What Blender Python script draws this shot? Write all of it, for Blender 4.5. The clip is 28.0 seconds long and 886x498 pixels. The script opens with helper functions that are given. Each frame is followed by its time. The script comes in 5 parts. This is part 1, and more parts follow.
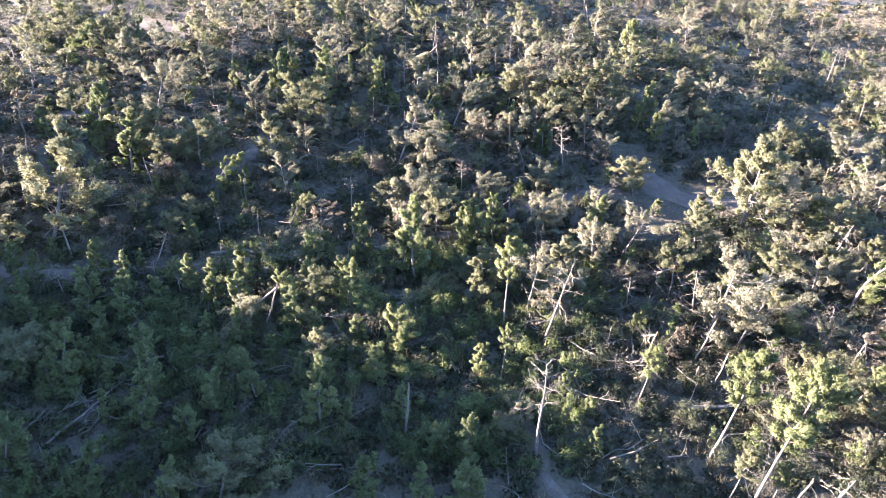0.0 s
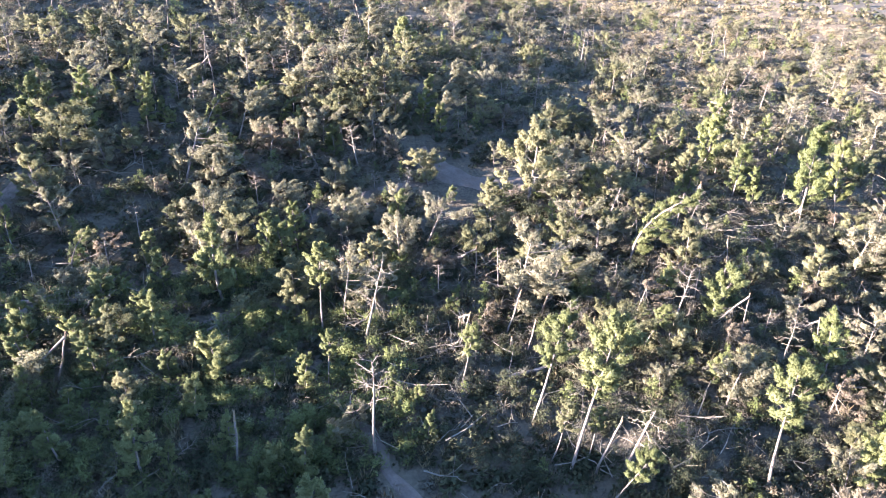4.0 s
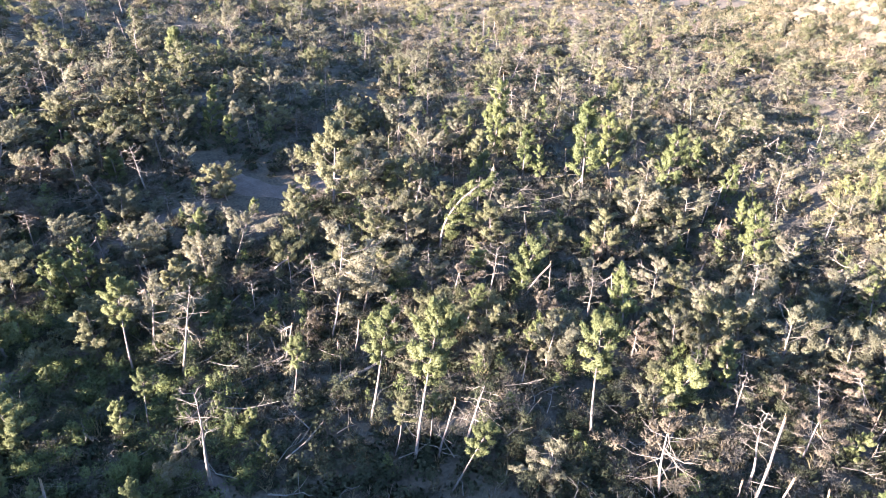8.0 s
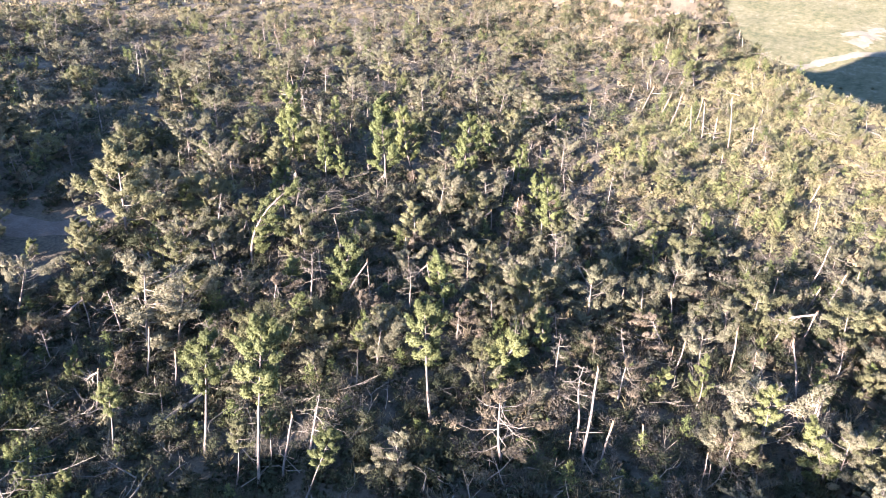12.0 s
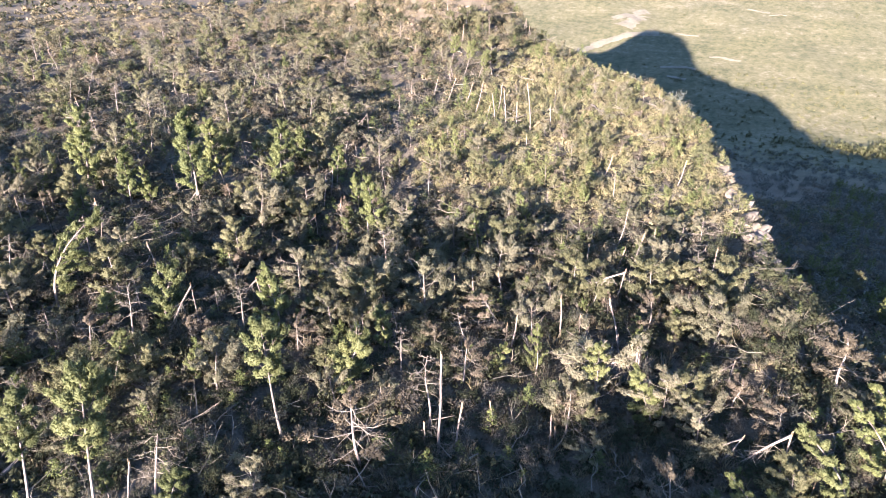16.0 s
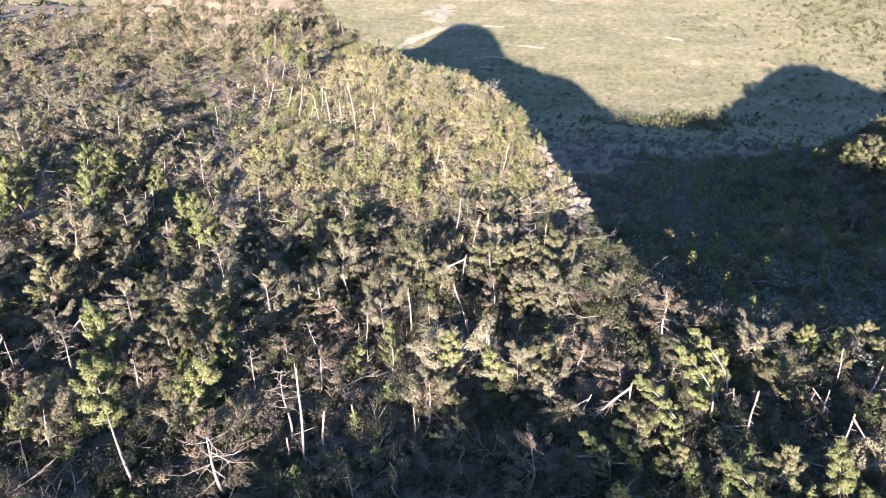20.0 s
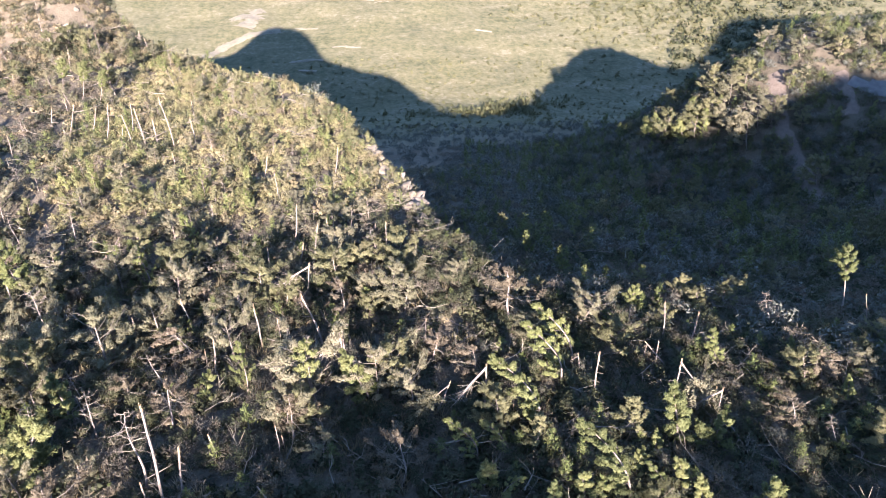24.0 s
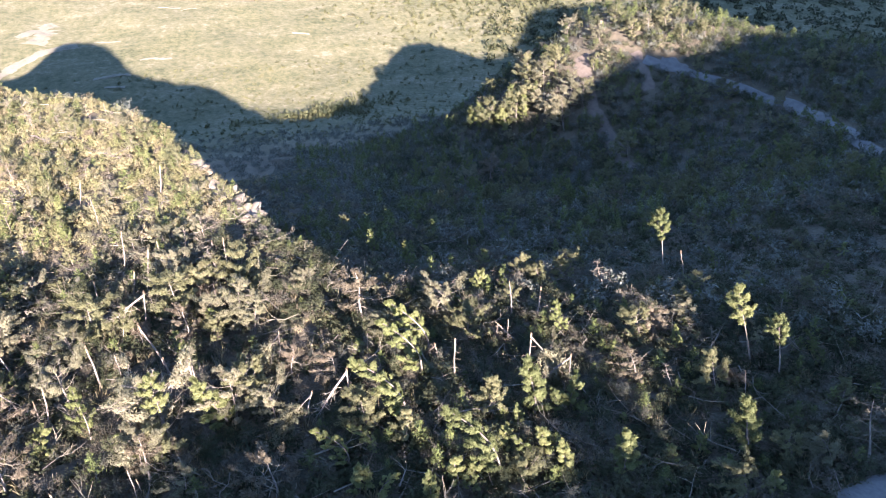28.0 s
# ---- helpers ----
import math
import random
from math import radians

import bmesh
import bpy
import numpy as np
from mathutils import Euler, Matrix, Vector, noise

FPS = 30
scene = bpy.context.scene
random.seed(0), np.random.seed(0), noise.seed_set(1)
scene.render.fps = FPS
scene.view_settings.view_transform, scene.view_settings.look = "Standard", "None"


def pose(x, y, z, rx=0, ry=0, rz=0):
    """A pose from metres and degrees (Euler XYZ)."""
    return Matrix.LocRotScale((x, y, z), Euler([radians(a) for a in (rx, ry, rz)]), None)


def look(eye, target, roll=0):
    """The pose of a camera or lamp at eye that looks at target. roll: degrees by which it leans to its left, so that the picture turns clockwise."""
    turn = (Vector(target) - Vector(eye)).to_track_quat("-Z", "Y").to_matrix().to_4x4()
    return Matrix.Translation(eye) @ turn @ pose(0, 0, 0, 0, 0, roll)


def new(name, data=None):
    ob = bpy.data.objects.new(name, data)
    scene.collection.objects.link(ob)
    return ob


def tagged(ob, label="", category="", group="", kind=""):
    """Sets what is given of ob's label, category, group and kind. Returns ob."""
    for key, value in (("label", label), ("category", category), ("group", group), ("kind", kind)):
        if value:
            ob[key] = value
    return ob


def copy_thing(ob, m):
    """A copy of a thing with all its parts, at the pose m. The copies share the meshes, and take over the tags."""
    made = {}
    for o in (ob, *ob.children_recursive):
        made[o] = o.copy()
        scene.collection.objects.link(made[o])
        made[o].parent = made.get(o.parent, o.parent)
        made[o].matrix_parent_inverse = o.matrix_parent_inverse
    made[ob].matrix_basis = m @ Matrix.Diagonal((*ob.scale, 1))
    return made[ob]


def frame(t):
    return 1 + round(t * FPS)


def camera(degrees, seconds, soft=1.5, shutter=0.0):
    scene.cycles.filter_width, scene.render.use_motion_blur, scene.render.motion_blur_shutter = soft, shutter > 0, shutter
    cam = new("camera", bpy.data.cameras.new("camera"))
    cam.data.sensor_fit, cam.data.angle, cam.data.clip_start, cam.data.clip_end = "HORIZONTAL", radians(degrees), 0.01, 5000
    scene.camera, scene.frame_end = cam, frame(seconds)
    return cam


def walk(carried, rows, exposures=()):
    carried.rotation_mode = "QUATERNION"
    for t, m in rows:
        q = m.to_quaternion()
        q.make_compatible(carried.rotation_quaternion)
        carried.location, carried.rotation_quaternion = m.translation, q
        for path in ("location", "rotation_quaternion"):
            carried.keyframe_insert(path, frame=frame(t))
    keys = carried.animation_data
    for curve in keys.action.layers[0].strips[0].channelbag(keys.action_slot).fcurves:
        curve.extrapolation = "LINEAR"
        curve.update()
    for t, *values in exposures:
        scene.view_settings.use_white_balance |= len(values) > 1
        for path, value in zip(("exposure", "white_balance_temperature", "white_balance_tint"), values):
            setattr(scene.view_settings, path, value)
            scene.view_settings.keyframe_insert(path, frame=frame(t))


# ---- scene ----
cam = camera(64.7, 28.0, soft=0.58)

# ---- the drone's turn on the spot, 45 m over the datum ----
EYE = 45.0
TURN = [
    (0.0, -29.56, 0.31, 0.07),
    (0.5, -29.56, 0.30, -2.38),
    (1.0, -29.56, 0.29, -4.73),
    (1.5, -29.56, 0.28, -7.00),
    (2.0, -29.55, 0.27, -9.21),
    (2.5, -29.55, 0.26, -11.39),
    (3.0, -29.55, 0.25, -13.55),
    (3.5, -29.55, 0.23, -15.70),
    (5.5, -29.54, 0.17, -24.33),
    (6.0, -29.54, 0.15, -26.51),
    (6.5, -29.54, 0.14, -28.69),
    (7.0, -29.53, 0.12, -30.89),
    (7.5, -29.53, 0.11, -33.09),
    (8.0, -29.53, 0.10, -35.29),
    (8.5, -29.53, 0.08, -37.49),
    (9.0, -29.53, 0.07, -39.68),
    (9.5, -29.53, 0.06, -41.87),
    (10.0, -29.53, 0.05, -44.04),
    (10.5, -29.53, 0.05, -46.20),
    (11.0, -29.53, 0.04, -48.35),
    (11.5, -29.53, 0.04, -50.47),
    (12.0, -29.53, 0.03, -52.57),
    (12.5, -29.53, 0.03, -54.65),
    (14.5, -29.53, 0.04, -62.72),
    (15.0, -29.53, 0.04, -64.68),
    (15.5, -29.53, 0.05, -66.62),
    (16.0, -29.54, 0.06, -68.54),
    (16.5, -29.54, 0.06, -70.44),
    (17.0, -29.54, 0.07, -72.32),
    (17.5, -29.54, 0.09, -74.19),
    (18.0, -29.55, 0.10, -76.05),
    (18.5, -29.55, 0.11, -77.91),
    (19.0, -29.56, 0.12, -79.75),
    (19.5, -29.56, 0.14, -81.59),
    (20.0, -29.57, 0.15, -83.43),
    (20.5, -29.57, 0.17, -85.27),
    (21.0, -29.58, 0.18, -87.11),
    (21.5, -29.58, 0.19, -88.96),
    (23.5, -29.61, 0.24, -96.36),
    (24.0, -29.62, 0.25, -98.21),
    (24.5, -29.63, 0.26, -100.07),
    (25.0, -29.64, 0.27, -101.91),
    (25.5, -29.65, 0.27, -103.75),
    (26.0, -29.66, 0.27, -105.58),
    (26.5, -29.67, 0.27, -107.40),
    (27.0, -29.68, 0.27, -109.19),
    (27.5, -29.69, 0.26, -110.96),
    (28.0, -29.70, 0.25, -112.70),
]
walk(cam, [(t, pose(0, 0, EYE, 90 + p, r, y)) for t, p, r, y in TURN],
     [(0.0, 4.2), (6.0, 3.95), (11.0, 3.57), (16.0, 3.24), (21.0, 3.2), (24.0, 3.2), (28.0, 3.42)])

# ---- light: low sun over the ridge behind, clear sky ----
SUN_AZ, SUN_EL = radians(-84.0), radians(15.4)      # azimuth clockwise from +y
TO_SUN = Vector((math.sin(SUN_AZ) * math.cos(SUN_EL), math.cos(SUN_AZ) * math.cos(SUN_EL), math.sin(SUN_EL)))
world = bpy.data.worlds.new("sky")
scene.world = world
world.use_nodes = True
sky = world.node_tree.nodes.new("ShaderNodeTexSky")
sky.sky_type, sky.sun_disc = "NISHITA", False
sky.sun_elevation, sky.sun_rotation = SUN_EL, SUN_AZ
sky.air_density, sky.dust_density, sky.ozone_density = 1.0, 0.2, 3.8
back = world.node_tree.nodes["Background"]
back.inputs["Strength"].default_value = 0.066
world.node_tree.links.new(sky.outputs[0], back.inputs["Color"])
lamp = bpy.data.lights.new("sun", "SUN")
lamp.energy, lamp.angle, lamp.color = 5.0, radians(0.55), (1.0, 0.86, 0.735)
sun = new("sun", lamp)
sun.matrix_world = look(TO_SUN * 300, (0, 0, 0))
scene.view_settings.use_white_balance = True
scene.view_settings.white_balance_temperature, scene.view_settings.white_balance_tint = 6200, 21


# ---- materials ----
def material(name, colours, scale=1.0, rough=0.85, bump=0.3, vary=0.25, thin=0.0, island=False, fine=6.0, spread=(0.3, 0.7)):
    """Colours run over noise at two scales; vary: lightness from one object (or clump) to the next; thin: light let through."""
    m = bpy.data.materials.new(name)
    m.use_nodes = True
    n, l = m.node_tree.nodes, m.node_tree.links
    bsdf, out = n["Principled BSDF"], n["Material Output"]
    bsdf.inputs["Roughness"].default_value = rough
    bsdf.inputs["Specular IOR Level"].default_value = 0.25
    co = n.new("ShaderNodeTexCoord")
    geo = n.new("ShaderNodeNewGeometry")
    broad, grain = n.new("ShaderNodeTexNoise"), n.new("ShaderNodeTexNoise")
    broad.inputs["Scale"].default_value, broad.inputs["Detail"].default_value = scale, 4
    grain.inputs["Scale"].default_value, grain.inputs["Detail"].default_value = scale * fine, 3
    for t in (broad, grain):
        l.new((geo.outputs["Position"] if island else co.outputs["Object"]), t.inputs["Vector"])
    mix = n.new("ShaderNodeMath")
    mix.operation = "MULTIPLY_ADD"
    mix.inputs[1].default_value = 0.45
    l.new(grain.outputs["Fac"], mix.inputs[0])
    half = n.new("ShaderNodeMath")
    half.operation = "MULTIPLY"
    half.inputs[1].default_value = 0.55
    l.new(broad.outputs["Fac"], half.inputs[0])
    l.new(half.outputs[0], mix.inputs[2])
    ramp = n.new("ShaderNodeValToRGB")
    l.new(mix.outputs[0], ramp.inputs["Fac"])
    e = ramp.color_ramp.elements
    while len(e) < len(colours):
        e.new(0.5)
    for i, c in enumerate(colours):
        e[i].position = spread[0] + (spread[1] - spread[0]) * i / max(1, len(colours) - 1)
        e[i].color = (*c, 1)
    rnd = geo.outputs["Random Per Island"] if island else n.new("ShaderNodeObjectInfo").outputs["Random"]
    hsv = n.new("ShaderNodeHueSaturation")
    val = n.new("ShaderNodeMapRange")
    val.inputs["To Min"].default_value, val.inputs["To Max"].default_value = 1 - vary, 1 + vary
    l.new(rnd, val.inputs["Value"])
    l.new(val.outputs[0], hsv.inputs["Value"])
    hue = n.new("ShaderNodeMapRange")
    hue.inputs["To Min"].default_value, hue.inputs["To Max"].default_value = 0.5 + 0.05 * vary, 0.5 - 0.05 * vary
    l.new(rnd, hue.inputs["Value"])
    l.new(hue.outputs[0], hsv.inputs["Hue"])
    l.new(ramp.outputs["Color"], hsv.inputs["Color"])
    l.new(hsv.outputs["Color"], bsdf.inputs["Base Color"])
    if bump:
        b = n.new("ShaderNodeBump")
        b.inputs["Strength"].default_value, b.inputs["Distance"].default_value = bump, 0.3 / scale
        l.new(mix.outputs[0], b.inputs["Height"])
        l.new(b.outputs["Normal"], bsdf.inputs["Normal"])
    if thin:
        tr, ms = n.new("ShaderNodeBsdfTranslucent"), n.new("ShaderNodeMixShader")
        l.new(hsv.outputs["Color"], tr.inputs["Color"])
        ms.inputs["Fac"].default_value = thin
        l.new(bsdf.outputs[0], ms.inputs[1])
        l.new(tr.outputs[0], ms.inputs[2])
        l.new(ms.outputs[0], out.inputs["Surface"])
    return m


SOIL = material("forest_floor", [(0.036, 0.032, 0.023), (0.062, 0.053, 0.038), (0.094, 0.08, 0.057), (0.056, 0.053, 0.032)], scale=0.35, rough=0.95, bump=0.5, vary=0.0, fine=8)
DIRT = material("dirt_track", [(0.075, 0.06, 0.05), (0.108, 0.087, 0.071), (0.145, 0.12, 0.099)], scale=0.8, rough=0.95, bump=0.3, vary=0.05)
GRAVEL = material("road_surface", [(0.078, 0.077, 0.076), (0.108, 0.106, 0.104), (0.14, 0.137, 0.132)], scale=0.6, rough=0.9, bump=0.2, vary=0.03)
ROCK = material("pale_limestone", [(0.085, 0.071, 0.056), (0.13, 0.112, 0.09), (0.165, 0.145, 0.12)], scale=0.5, rough=0.9, bump=0.7, vary=0.15)
BARK = material("grey_bark", [(0.085, 0.07, 0.062), (0.155, 0.132, 0.116), (0.24, 0.21, 0.188)], scale=2.0, rough=0.9, bump=0.5, vary=0.2)
RAW = material("split_wood", [(0.17, 0.12, 0.08), (0.235, 0.175, 0.12), (0.28, 0.225, 0.165)], scale=3.0, rough=0.8, bump=0.3, vary=0.15)
TWIG = material("dead_twigs", [(0.092, 0.082, 0.066), (0.152, 0.135, 0.11), (0.215, 0.19, 0.157)], scale=1.2, rough=0.9, bump=0.0, vary=0.25)
FRESH = material("fresh_needles", [(0.092, 0.108, 0.044), (0.145, 0.161, 0.067), (0.2, 0.21, 0.096)], scale=0.9, rough=0.7, bump=0.0, vary=0.2, thin=0.42)
DULL = material("dull_needles", [(0.094, 0.098, 0.05), (0.152, 0.152, 0.08), (0.212, 0.204, 0.115)], scale=0.9, rough=0.75, bump=0.0, vary=0.22, thin=0.42)
FADED = material("faded_needles", [(0.11, 0.108, 0.068), (0.172, 0.165, 0.106), (0.23, 0.215, 0.146)], scale=0.9, rough=0.8, bump=0.0, vary=0.2, thin=0.42)
BROWN = material("dry_brown_needles", [(0.098, 0.082, 0.058), (0.15, 0.125, 0.09), (0.2, 0.17, 0.124)], scale=0.9, rough=0.85, bump=0.0, vary=0.2, thin=0.35)
SHRUB = material("shrub_leaves", [(0.03, 0.037, 0.019), (0.052, 0.059, 0.03), (0.09, 0.092, 0.048)], scale=0.12, rough=0.7, bump=0.0, vary=0.12, thin=0.30, island=True, spread=(0.36, 0.64))
SAGE = material("grey_green_leaves", [(0.055, 0.057, 0.044), (0.09, 0.09, 0.068), (0.135, 0.128, 0.096)], scale=0.12, rough=0.8, bump=0.0, vary=0.12, thin=0.30, island=True, spread=(0.36, 0.64))
STRAW = material("dry_grass", [(0.125, 0.108, 0.062), (0.19, 0.163, 0.098), (0.25, 0.212, 0.135)], scale=0.15, rough=0.85, bump=0.0, vary=0.12, thin=0.35, island=True, spread=(0.36, 0.64))
# grey-green scrub, its colour paled to lift the gorge's shade like haze
HAZE = material("haze_paled_scrub", [(0.075, 0.083, 0.068), (0.11, 0.117, 0.097), (0.15, 0.152, 0.126)], scale=0.12, rough=0.8, bump=0.0, vary=0.12, thin=0.25, island=True, spread=(0.36, 0.64))
LIMB = material("live_branch_bark", [(0.045, 0.038, 0.032), (0.08, 0.068, 0.056), (0.12, 0.104, 0.088)], scale=2.0, rough=0.9, bump=0.0, vary=0.2)
MOSS = material("green_needles", [(0.094, 0.112, 0.044), (0.15, 0.17, 0.068), (0.21, 0.228, 0.098)], scale=0.9, rough=0.7, bump=0.0, vary=0.2, thin=0.42)
PALE = material("pale_earth", [(0.10, 0.092, 0.066), (0.145, 0.132, 0.098), (0.19, 0.172, 0.132)], scale=0.2, rough=0.95, bump=0.3, vary=0.05)
VALLEY = material("sunlit_scrub", [(0.07, 0.076, 0.034), (0.1, 0.102, 0.048), (0.135, 0.128, 0.066)], scale=0.05, rough=0.8, bump=0.0, vary=0.12, thin=0.2, island=True, spread=(0.36, 0.64))
HEAP = material("storm_litter", [(0.08, 0.073, 0.056), (0.125, 0.112, 0.086), (0.178, 0.158, 0.124)], scale=0.15, rough=0.85, bump=0.0, vary=0.12, thin=0.30, island=True, spread=(0.36, 0.64))

GOLD = material("golden_scrub", [(0.165, 0.156, 0.076), (0.24, 0.222, 0.115), (0.315, 0.28, 0.165)], scale=0.14, rough=0.8, bump=0.0, vary=0.12, thin=0.35, island=True, spread=(0.36, 0.64))
# the sapling needles again, with sunlight put into a lighter colour
SUNLIT_GROWTH = material("sun_tinted_sapling_needles", [(0.115, 0.122, 0.05), (0.175, 0.182, 0.078), (0.24, 0.242, 0.11)], scale=0.15, rough=0.75, bump=0.0, vary=0.12, thin=0.35, island=True, spread=(0.36, 0.64))
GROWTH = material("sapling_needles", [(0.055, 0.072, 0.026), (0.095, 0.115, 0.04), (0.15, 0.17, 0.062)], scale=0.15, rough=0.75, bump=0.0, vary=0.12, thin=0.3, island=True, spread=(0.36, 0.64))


def grow_meadow(m, colours):
    """Past the gorge the bare soil gives way to dry grass, in drifts."""
    n, l = m.node_tree.nodes, m.node_tree.links
    geo, sep, far = n.new("ShaderNodeNewGeometry"), n.new("ShaderNodeSeparateXYZ"), n.new("ShaderNodeMapRange")
    l.new(geo.outputs["Position"], sep.inputs[0])
    l.new(sep.outputs["X"], far.inputs["Value"])
    far.inputs["From Min"].default_value, far.inputs["From Max"].default_value = 300, 420
    drift = n.new("ShaderNodeTexNoise")
    stretch = n.new("ShaderNodeVectorMath")
    stretch.operation = "MULTIPLY"
    stretch.inputs[1].default_value = (0.06, 0.02, 0.03)
    l.new(geo.outputs["Position"], stretch.inputs[0])
    l.new(stretch.outputs[0], drift.inputs["Vector"])
    drift.inputs["Scale"].default_value, drift.inputs["Detail"].default_value, drift.inputs["Roughness"].default_value = 1.0, 7, 0.65
    ramp = n.new("ShaderNodeValToRGB")
    e = ramp.color_ramp.elements
    while len(e) < len(colours):
        e.new(0.5)
    for i, c in enumerate(colours):
        e[i].position, e[i].color = 0.38 + 0.24 * i / (len(colours) - 1), (*c, 1)
    speck = n.new("ShaderNodeTexNoise")
    l.new(geo.outputs["Position"], speck.inputs["Vector"])
    speck.inputs["Scale"].default_value, speck.inputs["Detail"].default_value, speck.inputs["Roughness"].default_value = 0.22, 5, 0.75
    blend = n.new("ShaderNodeMath")
    blend.operation = "MULTIPLY_ADD"
    blend.inputs[1].default_value = 0.6
    l.new(speck.outputs["Fac"], blend.inputs[0])
    part_of = n.new("ShaderNodeMath")
    part_of.operation = "MULTIPLY"
    part_of.inputs[1].default_value = 0.4
    l.new(drift.outputs["Fac"], part_of.inputs[0])
    l.new(part_of.outputs[0], blend.inputs[2])
    l.new(blend.outputs[0], ramp.inputs["Fac"])
    bsdf = n["Principled BSDF"]
    old = bsdf.inputs["Base Color"].links[0].from_socket
    along = n.new("ShaderNodeVectorMath")
    along.operation = "DOT_PRODUCT"
    along.inputs[1].default_value = (0.9, 0.4, 0)
    l.new(geo.outputs["Position"], along.inputs[0])
    ragged, stony, south, where = n.new("ShaderNodeMath"), n.new("ShaderNodeMapRange"), n.new("ShaderNodeMapRange"), n.new("ShaderNodeMath")
    ragged.operation, where.operation = "MULTIPLY_ADD", "MULTIPLY"
    ragged.inputs[1].default_value = 60
    l.new(speck.outputs["Fac"], ragged.inputs[0])
    l.new(along.outputs["Value"], ragged.inputs[2])
    stony.inputs["From Min"].default_value, stony.inputs["From Max"].default_value = 100, 135
    south.inputs["From Min"].default_value, south.inputs["From Max"].default_value = -40, -10
    l.new(ragged.outputs[0], stony.inputs["Value"])
    l.new(sep.outputs["Y"], south.inputs["Value"])
    l.new(stony.outputs[0], where.inputs[0])
    l.new(south.outputs[0], where.inputs[1])
    earth = n.new("ShaderNodeValToRGB")
    for i, c in enumerate(((0.065, 0.053, 0.037), (0.112, 0.096, 0.07))):
        earth.color_ramp.elements[i].position, earth.color_ramp.elements[i].color = 0.36 + 0.26 * i, (*c, 1)
    l.new(speck.outputs["Fac"], earth.inputs["Fac"])
    upland = n.new("ShaderNodeMix")
    upland.data_type = "RGBA"
    l.new(where.outputs[0], upland.inputs[0])
    l.new(old, upland.inputs[6])
    l.new(earth.outputs["Color"], upland.inputs[7])
    old = upland.outputs[2]
    both = n.new("ShaderNodeMix")
    both.data_type = "RGBA"
    l.new(far.outputs[0], both.inputs[0])
    l.new(old, both.inputs[6])
    l.new(ramp.outputs["Color"], both.inputs[7])
    l.new(both.outputs[2], bsdf.inputs["Base Color"])


grow_meadow(SOIL, [(0.045, 0.05, 0.024), (0.07, 0.071, 0.036), (0.092, 0.089, 0.048), (0.112, 0.104, 0.06), (0.15, 0.135, 0.092)])


# ---- the lie of the land ----
def smooth(a, b, v):
    t = np.clip((v - a) / (b - a), 0, 1)
    return t * t * (3 - 2 * t)


def hump(x, y, cx, cy, sx, sy, turn=0.0):
    c, s = math.cos(turn), math.sin(turn)
    u, v = (x - cx) * c + (y - cy) * s, -(x - cx) * s + (y - cy) * c
    return np.exp(-(u / sx) ** 2 / 2 - (v / sy) ** 2 / 2)


def rough_land(x, y):
    return (np.sin(x * 0.21 + 1.3 * np.sin(y * 0.13)) * np.sin(y * 0.19 + 1.1 * np.sin(x * 0.11 + 2)) * 0.55
            + np.sin(x * 0.057 + 0.7 + np.sin(y * 0.041)) * np.sin(y * 0.063 + np.sin(x * 0.05)) * 1.2)


RIM_Y = (-60, -45, -30, -20, -17.4, -16.6, -15, -10.6, -9.4, -7.6, -4.2, -0.4, 5.3, 10.7, 19.3, 28, 40, 60, 100, 160)
RIM_X = (-180, -70, 0, 46, 55, 61, 69, 76, 82.5, 91, 106, 121, 135, 146, 157, 165, 180, 205, 222, 226)


def rim(y):
    """Where the plateau breaks off to the gorge."""
    return np.interp(y, RIM_Y, RIM_X) + 0.8 * np.sin(y * 0.61 + 1)


def ridge(y):
    """The height of the ridge behind, which shades the nearer slope."""
    y = y - 8
    return (5 * np.exp(-((y - 33) / 21) ** 2) - 0.8 * np.exp(-((y - 56) / 10) ** 2) + 4 * np.exp(-((y - 4) / 9) ** 2)
            + 1.3 * np.exp(-((y + 18) / 9) ** 2) + 3 * np.exp(-((y + 58) / 14) ** 2) + 4.5 * np.exp(-((y + 136) / 11) ** 2) + np.clip(-5 - 0.2 * y + 2.5 * smooth(10, -30, y), -30, 23) + 6.5 * np.exp(-((y - 12) / 16) ** 2) - 5.5 * np.exp(-((y + 52) / 26) ** 2)
            - 4 * np.exp(-((y + 30) / 17) ** 2) - 10 * np.exp(-((y + 95) / 18) ** 2) + 6.5 * np.exp(-((y - 41) / 17) ** 2) + 6 * smooth(-140, -172, y) + 40 * smooth(-205, -290, y))


MOUND = (25, 216, 88, 21, 24)


